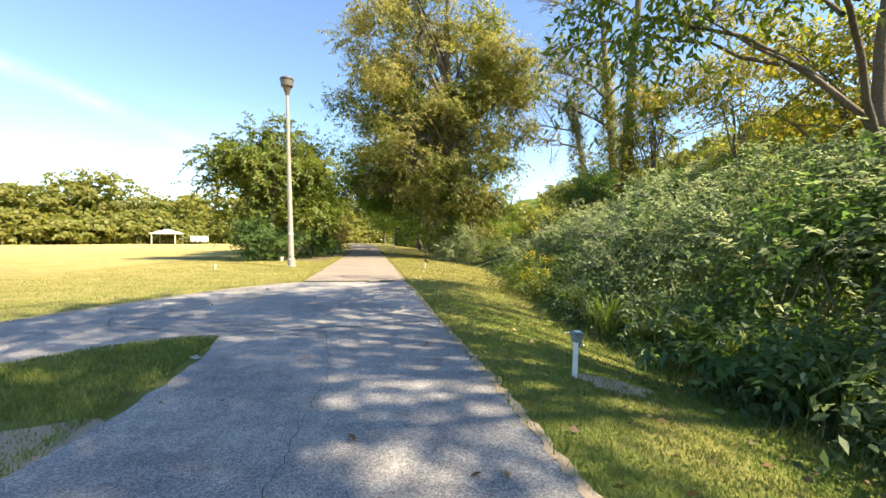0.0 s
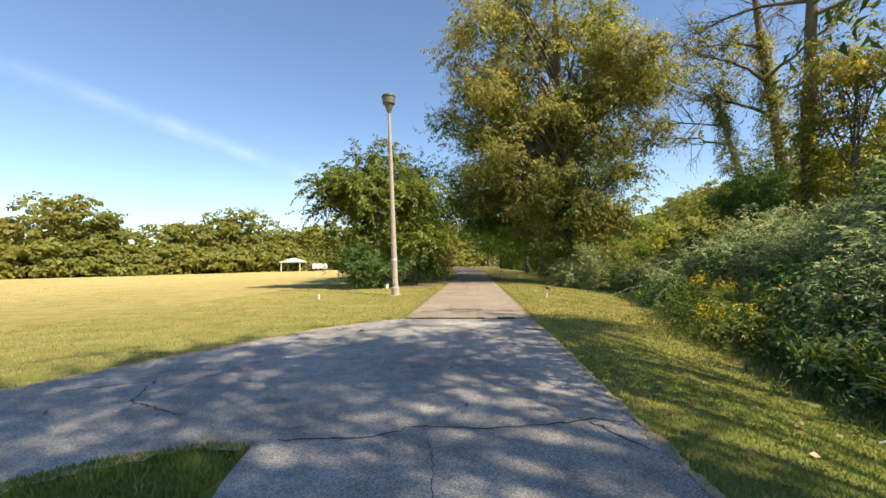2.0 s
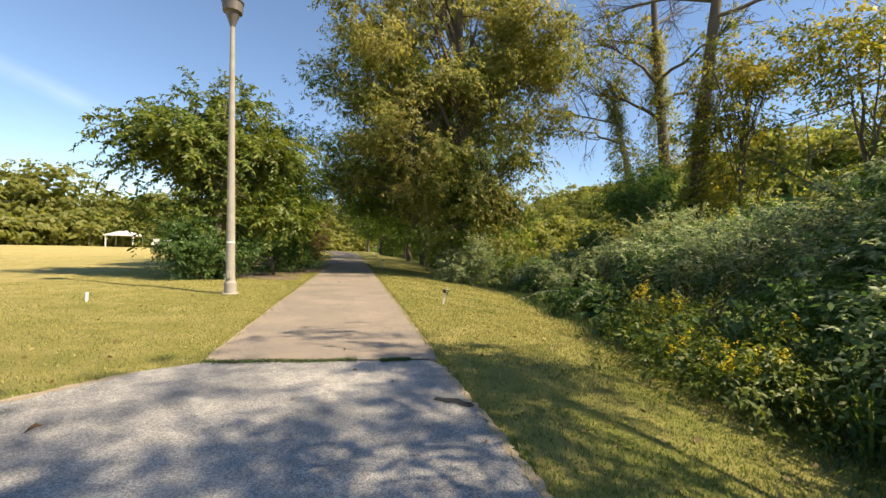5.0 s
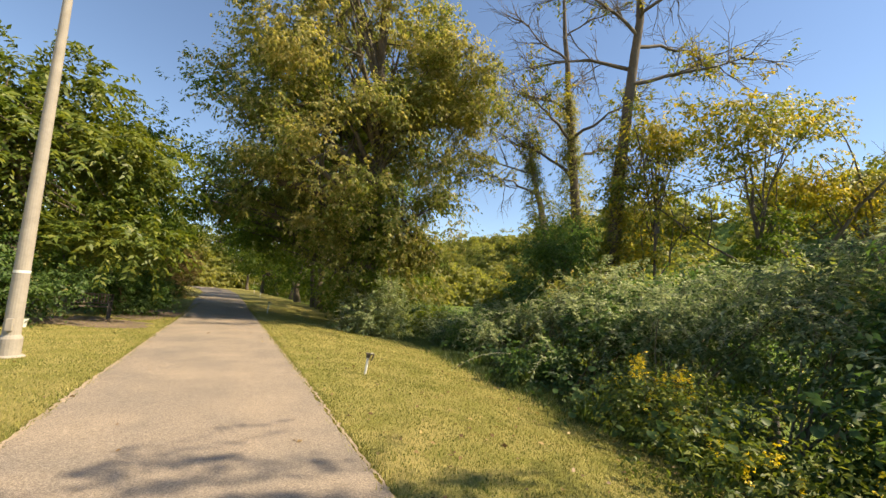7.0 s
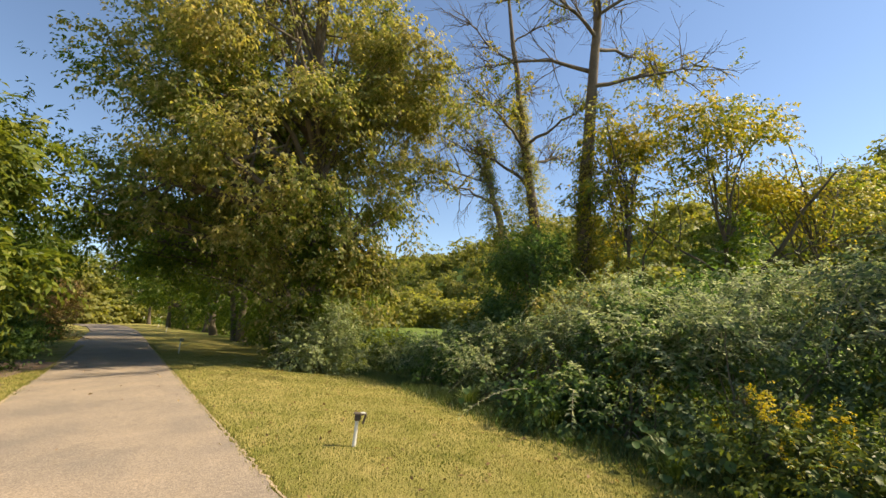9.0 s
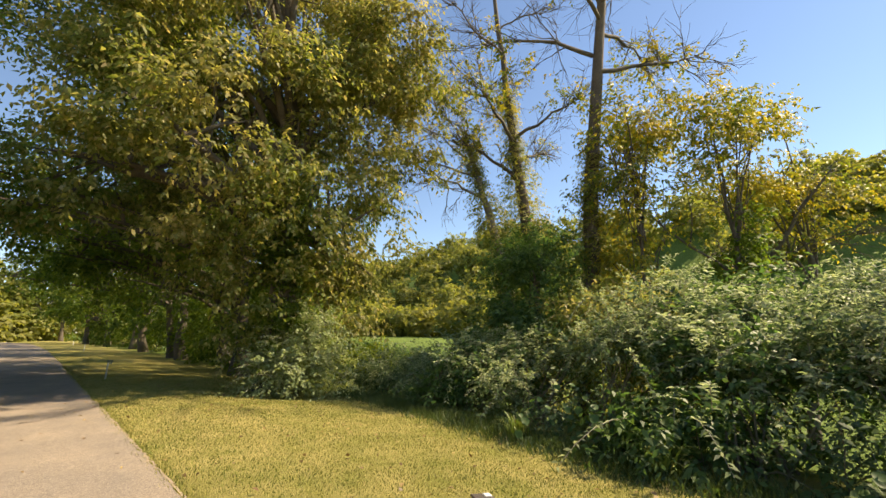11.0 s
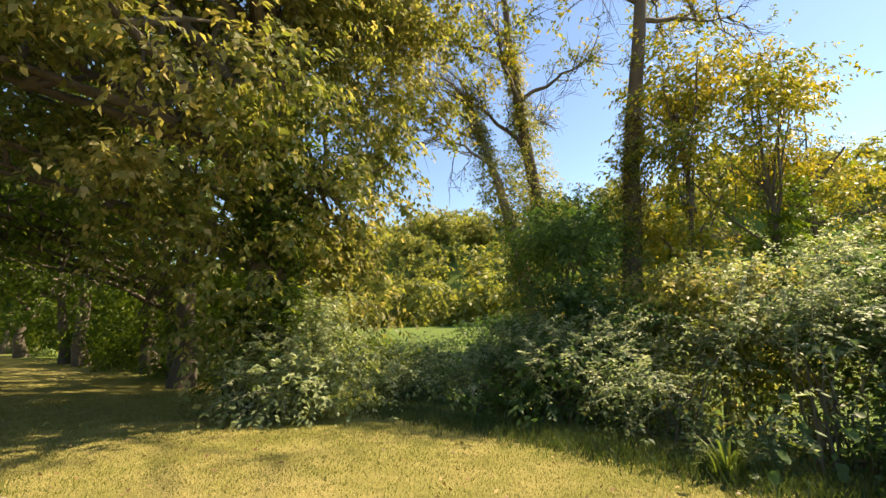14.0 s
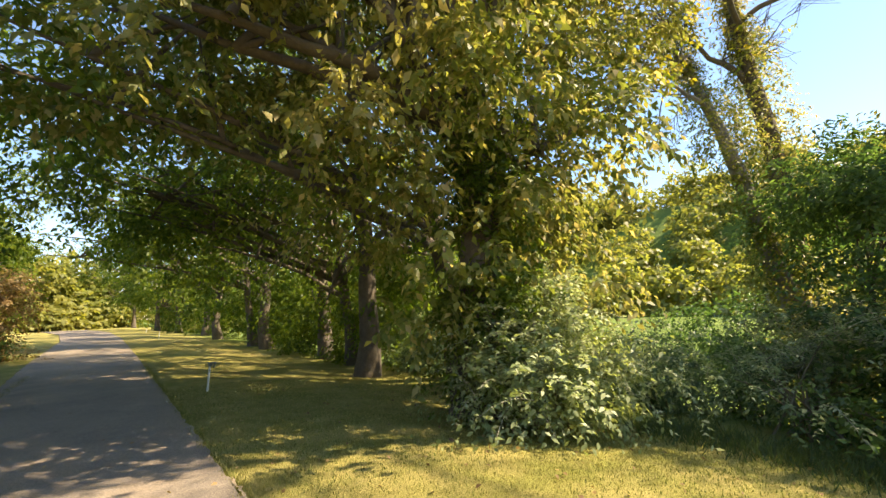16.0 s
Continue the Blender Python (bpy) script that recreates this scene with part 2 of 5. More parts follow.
def blade_mat():
    m, nt, p = mat_new("grass_blades")
    geo = nt.nodes.new("ShaderNodeNewGeometry")
    col = ramp(nt, geo.outputs["Random Per Island"], [(0, (0.08, 0.115, 0.02)), (0.45, (0.18, 0.21, 0.04)), (0.75, (0.36, 0.33, 0.09)), (1, (0.58, 0.49, 0.22))])
    v = coords(nt)
    fac = ramp(nt, noise_tex(nt, v, 0.7, 4), [(0.4, (0, 0, 0)), (0.65, (0.55, 0.55, 0.55))])
    col = mixc(nt, fac, col, (0.42, 0.36, 0.12))
    col = lush(nt, v, col, (0.17, 0.25, 0.045))
    nt.links.new(col, p.inputs["Base Color"])
    p.inputs["Roughness"].default_value = 0.6
    p.inputs["Specular IOR Level"].default_value = 0.2
    tr = nt.nodes.new("ShaderNodeBsdfTranslucent")
    nt.links.new(col, tr.inputs["Color"])
    mx = node(nt, "ShaderNodeMixShader", Fac=0.3)
    nt.links.new(p.outputs[0], mx.inputs[1])
    nt.links.new(tr.outputs[0], mx.inputs[2])
    nt.links.new(mx.outputs[0], nt.nodes["Material Output"].inputs["Surface"])
    return m


ASPHALT, TRAIL, LAWN, BLADES = asphalt_mat(), trail_mat(), lawn_mat(), blade_mat()
CONC = grain_mat("concrete_pole", (0.3, 0.27, 0.23), (0.42, 0.38, 0.33), 40, 0.85, 80, 0.3, 0.004, big=0.8)
BRONZE = grain_mat("bronze_paint", (0.11, 0.095, 0.08), (0.16, 0.14, 0.12), 8, 0.5, 40, 0.1, 0.002)
WHITEP = grain_mat("white_plastic", (0.7, 0.69, 0.66), (0.82, 0.81, 0.78), 12, 0.5, 40, 0.1, 0.001, big=0.85)
BROWNP = grain_mat("brown_plastic", (0.06, 0.045, 0.035), (0.13, 0.1, 0.08), 20, 0.55)
GREENP = grain_mat("grey_green_plastic", (0.14, 0.19, 0.18), (0.24, 0.3, 0.29), 18, 0.5)
WOODG = grain_mat("weathered_wood", (0.16, 0.12, 0.09), (0.3, 0.24, 0.19), 18, 0.85, 40, 0.5, 0.004)
IRON = grain_mat("dark_iron", (0.03, 0.03, 0.03), (0.07, 0.06, 0.055), 20, 0.6)
MULCH = grain_mat("mulch", (0.13, 0.085, 0.06), (0.34, 0.25, 0.19), 9, 0.95, 30, 1.0, 0.04)
DIRT = grain_mat("bare_dirt", (0.34, 0.255, 0.17), (0.58, 0.46, 0.33), 8, 0.95, 30, 0.8, 0.03)
CRACK = grain_mat("crack_filler", (0.02, 0.02, 0.02), (0.05, 0.048, 0.045), 30, 0.95)
PAPER = grain_mat("white_paper", (0.68, 0.67, 0.64), (0.8, 0.79, 0.77), 10, 0.7, big=0.85)
ROOF = grain_mat("pale_roof", (0.66, 0.63, 0.58), (0.78, 0.75, 0.7), 3, 0.6, big=0.85)


# ---- helpers for meshes ----
def mesh_np(name, verts, faces, mat, smooth=False):
    """A mesh from arrays: verts (n, 3), faces (m, 3 or 4)."""
    me = bpy.data.meshes.new(name)
    verts, faces = np.asarray(verts, np.float32), np.asarray(faces, np.int32)
    k = faces.shape[1]
    me.vertices.add(len(verts))
    me.vertices.foreach_set("co", verts.ravel())
    me.loops.add(faces.size)
    me.loops.foreach_set("vertex_index", faces.ravel())
    me.polygons.add(len(faces))
    me.polygons.foreach_set("loop_start", np.arange(0, faces.size, k, dtype=np.int32))
    if smooth:
        me.polygons.foreach_set("use_smooth", np.ones(len(faces), bool))
    me.update(calc_edges=True)
    me.materials.append(mat)
    return me


def part(name, geom, mat, parent=None, label=""):
    """One mesh object from a bmesh or a mesh, under a thing or a part."""
    if isinstance(geom, bmesh.types.BMesh):
        me = bpy.data.meshes.new(name)
        geom.normal_update()
        geom.to_mesh(me)
        geom.free()
        me.materials.append(mat)
        geom = me
    ob = new(name, geom)
    if parent is not None:
        ob.parent = parent
    if label:
        tagged(ob, label)
    return ob


def thing(name, at, label, category, group="", turn=0.0):
    e = new(name)
    e.empty_display_size = 0.2
    e.matrix_basis = pose(*at, 0, 0, turn)
    return tagged(e, label, category, group)


def tube_arrays(paths, sides=7):
    """Tapered tubes along paths [(points (n,3), radii (n,))], as verts and quads."""
    V, F, base = [], [], 0
    ang = np.linspace(0, 2 * np.pi, sides, endpoint=False)
    for pts, rad in paths:
        pts, rad = np.asarray(pts, float), np.asarray(rad, float)
        tan = np.gradient(pts, axis=0)
        tan /= np.linalg.norm(tan, axis=1, keepdims=True) + 1e-9
        ref = np.where(np.abs(tan[:, 2:3]) > 0.9, [[1.0, 0, 0]], [[0, 0, 1.0]])
        u = np.cross(tan, ref)
        u /= np.linalg.norm(u, axis=1, keepdims=True) + 1e-9
        w = np.cross(tan, u)
        ring = pts[:, None] + rad[:, None, None] * (u[:, None] * np.cos(ang)[None, :, None] + w[:, None] * np.sin(ang)[None, :, None])
        V.append(ring.reshape(-1, 3))
        n = len(pts)
        i, j = np.meshgrid(np.arange(n - 1), np.arange(sides), indexing="ij")
        a, b = base + i * sides + j, base + i * sides + (j + 1) % sides
        F.append(np.stack([a, b, b + sides, a + sides], -1).reshape(-1, 4))
        base += n * sides
    return np.concatenate(V), np.concatenate(F)


def wander(p0, p1, n, amp, rng, sag=0.0):
    """A crooked line from p0 to p1 in n points."""
    s = np.linspace(0, 1, n)[:, None]
    p = np.asarray(p0) * (1 - s) + np.asarray(p1) * s
    off = np.cumsum(rng.normal(0, amp, (n, 3)), axis=0)
    off -= s * off[-1]
    p = p + off
    p[:, 2] -= sag * 4 * (s * (1 - s))[:, 0]
    return p


def unit(v):
    return v / (np.linalg.norm(v, axis=-1, keepdims=True) + 1e-9)


def twig_leaves(base, way, length, k, size, rng, droop=0.25, width=0.45, spread=0.8, jitter=0.12, hang=0.35, face=0.6):
    """Leaves in two ranks along twigs. base, way (n,3), length (n,): verts and quads of n*k folded leaves."""
    n = len(base)
    s = (np.arange(k) + 0.6) / k
    s = s[None, :] + rng.uniform(-0.4, 0.4, (n, k)) / k
    d = unit(way)[:, None, :]
    up = np.array([0, 0, 1.0])
    pos = base[:, None] + d * (s * length[:, None])[..., None]
    pos = pos - up * (droop * (s ** 2) * length[:, None])[..., None]
    pos = pos + rng.normal(0, jitter, (n, k, 3)) * length[:, None, None] * 0.5
    side = unit(np.cross(d + 1e-4, up))
    sgn = np.where(np.arange(k) % 2 == 0, 1.0, -1.0)[None, :, None]
    ax = unit(side * sgn * spread + d * 0.5 - up * (0.25 + hang) + rng.normal(0, 0.35, (n, k, 3)))
    nor = unit(up * (0.95 - 0.5 * face) + d * (0.3 + 0.7 * face) + rng.normal(0, 0.45, (n, k, 3)))
    wv = unit(np.cross(nor, ax))
    nor = np.cross(ax, wv)
    sz = size * rng.uniform(0.6, 1.25, (n, k, 1))
    b = pos
    tip = pos + ax * sz - nor * sz * 0.12
    midp = pos + ax * sz * 0.45 + nor * sz * 0.1
    l, r = midp + wv * sz * width * 0.5, midp - wv * sz * width * 0.5
    V = np.stack([b, r, tip, l], 2).reshape(-1, 3)
    F = np.arange(len(V), dtype=np.int32).reshape(-1, 4)
    return V, F


def lobe_points(lobes, n, rng, inner=0.35, gap=0.0, gscale=0.4, per=12, clump=0.42):
    """Twig bases in clumps through the outer part of a heap of ellipsoids, with the way outward."""
    lob = np.asarray(lobes, float)
    vol = np.prod(lob[:, 3:], axis=1) ** (2 / 3)
    m = max(8, n // per)
    which = rng.choice(len(lob), m, p=vol / vol.sum())
    d = unit(rng.normal(0, 1, (m, 3)))
    r = inner + (1 - inner) * rng.uniform(0, 1, m) ** 0.5
    p = lob[which, :3] + d * lob[which, 3:] * r[:, None] * (1 + rng.normal(0, 0.06, (m, 1)))
    if gap > 0:
        keep = np.array([noise.noise(Vector(q) * gscale) > gap - 0.5 for q in p])
        p, d = p[keep], d[keep]
    off = rng.normal(0, 1, (len(p), per, 3)) * np.array([1, 1, 0.42]) * clump
    off *= rng.uniform(0.6, 1.4, (len(p), 1, 1))
    base = (p[:, None] + off).reshape(-1, 3)
    way = unit(d[:, None] * np.array([1, 1, 0.7]) + unit(off) * 0.9).reshape(-1, 3)
    return base, way


def bumpy(lobes, n, seed, small=0.42):
    """Each ellipsoid a little smaller, with n lesser ones on its skin: an uneven outline."""
    r = np.random.default_rng(seed)
    res = []
    for x, y, z, a, b, c in lobes:
        res.append((x, y, z, a * 0.8, b * 0.8, c * 0.8))
        for d in unit(r.normal(0, 1, (n, 3))):
            s = small * r.uniform(0.6, 1.2)
            res.append((x + d[0] * a * 0.85, y + d[1] * b * 0.85, z + d[2] * c * 0.85, a * s, b * s, c * s * 0.8))
    return res


def box_bm(bm, x0, y0, z0, x1, y1, z1, bevel=0.0):
    r = bmesh.ops.create_cube(bm, size=1.0)
    bmesh.ops.transform(bm, verts=r["verts"], matrix=Matrix.Translation(((x0 + x1) / 2, (y0 + y1) / 2, (z0 + z1) / 2)) @ Matrix.Diagonal((x1 - x0, y1 - y0, z1 - z0, 1)))
    if bevel:
        es = list({e for v in r["verts"] for e in v.link_edges})
        bmesh.ops.bevel(bm, geom=es, offset=bevel, segments=1, affect="EDGES")
    return bm


def box(x0, y0, z0, x1, y1, z1, bevel=0.0):
    return box_bm(bmesh.new(), x0, y0, z0, x1, y1, z1, bevel)


def lathe(profile, sides=20):
    """A turned shape from (radius, z) pairs."""
    bm = bmesh.new()
    rings = [[bm.verts.new((r * math.cos(2 * math.pi * i / sides), r * math.sin(2 * math.pi * i / sides), z)) for i in range(sides)] for r, z in profile]
    for a, b in zip(rings, rings[1:]):
        for i in range(sides):
            bm.faces.new((a[i], a[(i + 1) % sides], b[(i + 1) % sides], b[i]))
    bm.faces.new(rings[0][::-1])
    bm.faces.new(rings[-1])
    return bm


# ---- ground ----
def smooth01(t):
    t = np.clip(t, 0, 1)
    return t * t * (3 - 2 * t)


def hedge_x(y):
    """Where the mown bank ends and the thicket begins."""
    return np.interp(y, [-10, 4, 10.4, 12.6, 16, 20.5, 25, 28, 35, 60, 300], [4.2, 4.45, 4.8, 6.2, 6.6, 7.0, 7.7, 8.0, 8.2, 9.0, 10.0])


def ground_z(x, y):
    x, y = np.asarray(x, float), np.asarray(y, float)
    e = hedge_x(y)
    z = -0.45 * smooth01((x - 1.55) / (e - 1.55)) ** 1.3
    z = z - 3.2 * smooth01((x - e) / 16.0)
    z = z + 3.0 * smooth01((x - 26) / 22.0)
    ridge = 36 * smooth01((x - 88) / 75.0) * (1 + 0.14 * smooth01((y - 40) / 120) + 0.06 * np.sin(y * 0.018 + 0.5) + 0.05 * np.sin(y * 0.05))
    z = z + np.where(x > 88, ridge, 0)
    left = np.clip(-1.6 - x, 0, None)
    near = smooth01((15.0 - y) / 2.0) * smooth01((x + 24) / 5.0) * smooth01(-x)
    z = z + 0.012 * near * smooth01(left) - 0.012 * (1 - near) * smooth01(left) + 0.12 * (1 - near) * np.sin(x * 0.05 + 1.0) * smooth01(left / 15) * np.cos(y * 0.03)
    z = z + 0.025 * (1 - 0.8 * near) * np.sin(x * 1.7 + y * 0.9) * np.sin(y * 1.3) * smooth01((np.abs(x) - 1.7) / 1.5)
    return z


xs = np.unique(np.concatenate([np.arange(-40, 40.1, 0.5), np.arange(-3, 12, 0.25), np.linspace(-1500, -40, 40), np.arange(40, 180, 5.0), np.linspace(180, 1500, 20)]))
ys = np.unique(np.concatenate([np.arange(-20, 80.1, 0.6), np.linspace(-1500, -20, 30), np.arange(80, 240, 6.0), np.linspace(240, 1500, 24)]))
gx, gy = np.meshgrid(xs, ys, indexing="xy")
gv = np.stack([gx, gy, ground_z(gx, gy)], -1).reshape(-1, 3)
# the pavements lie a little above the soil
nx = len(xs)
ii, jj = np.meshgrid(np.arange(len(ys) - 1), np.arange(nx - 1), indexing="ij")
q = ii * nx + jj
ground = part("ground", mesh_np("ground", gv, np.stack([q, q + 1, q + nx + 1, q + nx], -1).reshape(-1, 4), LAWN, True), LAWN)
tagged(ground, "mown lawn of green and straw-dry grass, falling gently beside the trail", "lawn", kind="structure")


def slab(name, outline, z, mat, thick=0.2, wob=0.0, seed=0, step=0.18):
    """A paved sheet from an outline, its rim set into the soil; wob: how ragged the rim is."""
    rng = np.random.default_rng(seed)
    bm = bmesh.new()
    pts = []
    for (ax, ay), (bx, by) in zip(outline, outline[1:] + outline[:1]):
        n = max(1, int(math.hypot(bx - ax, by - ay) / step)) if wob else 1
        for k in range(n):
            f = k / n
            pts.append((ax + (bx - ax) * f + rng.normal(0, wob), ay + (by - ay) * f + rng.normal(0, wob)))
    top = [bm.verts.new((x, y, z)) for x, y in pts]
    low = [bm.verts.new((x, y, z - thick)) for x, y in pts]
    bm.faces.new(top)
    for i in range(len(top)):
        j = (i + 1) % len(top)
        bm.faces.new((top[j], top[i], low[i], low[j]))
    bmesh.ops.recalc_face_normals(bm, faces=bm.faces)
    return part(name, bm, mat)


JOINT = 13.85
drive = slab("asphalt_drive", [(1.5, -18), (1.5, 13.3), (1.36, JOINT - 0.2), (-1.5, JOINT), (-2.1, 13.5), (-3.1, 12.4), (-4.0, 10.8), (-4.8, 9.0), (-5.6, 7.2), (-7.2, 4.5), (-10, 1.0), (-15, -4),
                               (-13, -6.5), (-8, -0.5), (-5.2, 3.0), (-3.2, 5.9), (-2.45, 6.65), (-1.85, 6.95), (-1.52, 6.95), (-1.32, 6.1), (-1.33, 4.6), (-1.5, 3.6), (-1.5, -18)], 0.03, ASPHALT, wob=0.02, seed=3)
tagged(drive, "worn grey asphalt drive with pale wear and cracks", "drive", kind="structure")
trail = slab("trail_pavement", [(1.48, JOINT - 0.17), (1.5, 30), (1.55, 50), (1.5, 75), (0.6, 105), (-4, 140), (-16, 180), (-40, 220), (-46, 217), (-23, 177), (-10, 136), (-4.6, 102), (-2.7, 75), (-2.2, 52), (-1.8, 42), (-1.5, 32), (-1.52, JOINT + 0.03)], 0.035, TRAIL, wob=0.018, seed=5)
tagged(trail, "straight tan paved trail", "trail", kind="structure")


# ---- trees and shrubs ----
def tree(name, at, height, lobes, label, leafmat, seed, trunk_r=0.3, lean=(0, 0), twigs=3000, k=10, leaf=0.16, tlen=0.8, gap=0.25, limbs=14,
         bark=None, droop=0.25, fork=0.45, inner=0.35, group="", spread=0.8, width=0.45, trunk_top=0.85, gscale=0.4, clump=0.5, jit=0.12, per=16, hang=0.35, face=0.6, sink=-0.1):
    """A tree: tapered trunk, limbs into the crown, crown of leafy twigs. Lobe heights count from the trail's level."""
    rng = np.random.default_rng(seed)
    bark = bark or BARK
    z0 = float(ground_z(at[0], at[1])) - 0.1
    root = thing(name, (at[0], at[1], z0), label, "tree", group)
    lobes = bumpy([(a, b, c - z0, d, e, g) for a, b, c, d, e, g in lobes], 4, seed)
    height -= z0
    top = np.array([lean[0], lean[1], height * trunk_top])
    tp = wander((0, 0, 0), top, 12, height * 0.006, rng)
    tr = trunk_r * (1 - 0.85 * np.linspace(0, 1, 12)) + trunk_r * 0.5 * np.exp(-np.linspace(0, 1, 12) * 18)
    v, f = tube_arrays([(tp, tr)], 12)
    part("trunk", mesh_np("trunk", v, f, bark, True), bark, root)
    base, way = lobe_points(lobes, twigs, rng, inner, gap, gscale, per, clump)
    ends = base[rng.choice(len(base), min(limbs * 4, len(base)), replace=False)]
    for i in range(limbs):
        e = ends[i]
        s = min(0.93, max(fork * 0.6, (e[2] / height) * 0.75))
        st = np.array([np.interp(s, np.linspace(0, 1, 12), tp[:, c]) for c in range(3)])
        main = wander(st, e, 7, 0.07, rng, -0.4)
        r0 = np.interp(s, np.linspace(0, 1, 12), tr) * 0.6
        paths = [(main, np.linspace(r0, 0.02, 7))]
        for j in range(3):
            q = main[rng.integers(2, 6)]
            e2 = ends[limbs + (i * 3 + j) % (len(ends) - limbs)]
            e2 = q + (e2 - q) * min(1, 2.6 / (np.linalg.norm(e2 - q) + 0.01))
            paths.append((wander(q, e2, 5, 0.06, rng), np.linspace(r0 * 0.4 + 0.01, 0.01, 5)))
        v, f = tube_arrays(paths, 6)
        part("branch", mesh_np("branch", v, f, bark, True), bark, root)
    way = unit(way + rng.normal(0, 0.55, way.shape) - np.array([0, 0, sink]))
    ln = tlen * rng.uniform(0.6, 1.3, len(base))
    v, f = twig_leaves(base, way, ln, k, leaf, rng, droop, width, spread, jit, hang, face)
    part("crown", mesh_np("crown", v, f, leafmat), leafmat, root)
    return root


def shrub(name, at, lobes, label, leafmat, seed, twigs=1500, k=12, leaf=0.08, tlen=0.7, droop=0.35, stems=12, group="", arch=0.0, category="shrub", gap=0.12, inner=0.3, width=0.45):
    """A shrub of stems and leafy twigs, some of them long and arching."""
    rng = np.random.default_rng(seed)
    z0 = float(ground_z(at[0], at[1])) - 0.05
    root = thing(name, (at[0], at[1], z0), label, category, group)
    base, way = lobe_points(bumpy(lobes, 3, seed, 0.5), twigs, rng, inner, gap, 0.8, 12, 0.3)
    keep = base[:, 2] > 0.05
    base, way = base[keep], way[keep]
    paths = []
    for i in range(stems):
        e = base[rng.integers(len(base))]
        v, f = tube_arrays([(wander((rng.normal(0, 0.25), rng.normal(0, 0.25), 0), e, 6, 0.05, rng, -0.15), np.linspace(0.025, 0.006, 6))], 5)
        part("stem", mesh_np("stem", v, f, STEM, True), STEM, root)
    way = unit(way + rng.normal(0, 0.5, way.shape) + np.array([0, 0, 0.35]))
    ln = tlen * rng.uniform(0.5, 1.3, len(base))
    V, F = twig_leaves(base, way, ln, k, leaf, rng, droop, width)
    if arch > 0:
        hi = base[base[:, 2] > np.percentile(base[:, 2], 30)]
        n = int(arch)
        b2 = hi[rng.integers(len(hi), size=n)]
        w2 = unit(rng.normal(0, 0.6, (n, 3)) + np.array([-0.5, -0.3, 0.8]))
        l2 = rng.uniform(0.5, 1.6, n)
        v2, f2 = twig_leaves(b2, w2, l2, 26, leaf * 0.8, rng, 0.42, 0.38, 0.9, 0.012, 0.1, 0.3)
        part("spray", mesh_np("spray", v2, f2, LEAF_SPRAY), LEAF_SPRAY, root, "pale leafy tips, coloured brighter as if sunlit")
        for i in range(0, n, 2):
            s = np.linspace(0, 1, 5)[:, None]
            paths.append((b2[i] + w2[i] * l2[i] * s - np.array([0, 0, 0.42]) * s ** 2 * l2[i], np.linspace(0.008, 0.003, 5)))
    if paths:
        v, f = tube_arrays(paths, 4)
        tagged(part("stalk", mesh_np("stalk", v, f, STRAW, True), STRAW, root), kind="stuff")
    part("foliage", mesh_np("foliage", V, F, leafmat), leafmat, root)
    return root


# great ivy-hung maple by the bank
tree("maple_tree", (6.45, 31.8), 25, [(-2.0, 0.6, 10.0, 5.4, 5.0, 3.8), (-0.2, 0.6, 14.5, 6.0, 5.2, 4.2), (-0.4, 0.8, 19.5, 5.2, 4.8, 3.8), (-0.4, 0.8, 23.5, 3.6, 3.6, 2.6), (-5.8, 0.6, 11.5, 3.4, 4.0, 2.6), (-5.0, 0.6, 16.0, 3.6, 3.6, 2.8),
     (-2.8, -1.8, 7.2, 2.6, 2.2, 1.5), (2.2, -0.2, 8.0, 2.8, 2.8, 2.4), (-5.4, 2, 6.8, 3.0, 3.4, 1.8), (0.6, -0.8, 4.8, 1.9, 1.7, 1.6), (3.2, -0.3, 12.5, 3.2, 3.4, 2.8), (4.6, -0.4, 9.4, 1.9, 2.0, 1.3), (3.6, -0.8, 6.0, 1.9, 1.8, 1.4), (4.4, -2.6, 11.6, 1.7, 1.7, 1.0),
     (5.2, -2.4, 9.0, 1.4, 1.4, 0.8), (-0.9, -1.6, 5.6, 1.6, 1.2, 1.0), (-4.2, 0.4, 5.8, 2.6, 2.4, 1.2), (2.4, 0.4, 4.0, 1.7, 1.6, 1.4), (-1.8, 1.8, 4.0, 2.0, 1.9, 1.2), (-1.0, 0.4, 2.8, 1.9, 1.6, 1.4), (1.5, 0.2, 2.4, 1.5, 1.4, 1.4), (3.2, 0.2, 16.5, 2.6, 2.8, 2.2)],
     "tall maple with dry olive leaves and an ivy-covered trunk", LEAF_BIG, 11, 0.5, (-0.2, 0.3), 23000, 12, 0.2, 0.75, 0.49, 30, clump=0.5, per=24, inner=0.5, hang=0.5, width=0.5, sink=0.0, face=0.4, gscale=0.5)
shrub("ivy", (6.4, 31.7), [(0, -0.1, 3.0, 0.75, 0.75, 3.2), (0.1, -0.2, 1.4, 0.95, 0.9, 1.6), (0, 0, 6.0, 0.65, 0.65, 2.4)], "dark ivy climbing the maple trunk", LEAF_DARK, 12, 1800, 10, 0.14, 0.45, 0.5, 6, category="ivy")
shrub("honeysuckle_shrub", (6.5, 30.6), [(0, 0, 0.9, 1.2, 1.0, 0.95), (0.3, 0.3, 1.7, 0.9, 0.8, 0.8), (-0.8, 0.2, 0.8, 0.9, 0.8, 0.8), (0.7, -0.7, 0.6, 0.8, 0.7, 0.6)], "pale grey-green arching shrub at the foot of the maple", LEAF_PALE, 13, 1150, 13, 0.125, 0.85, 0.4, 14, "shrubs on the bank", 320)

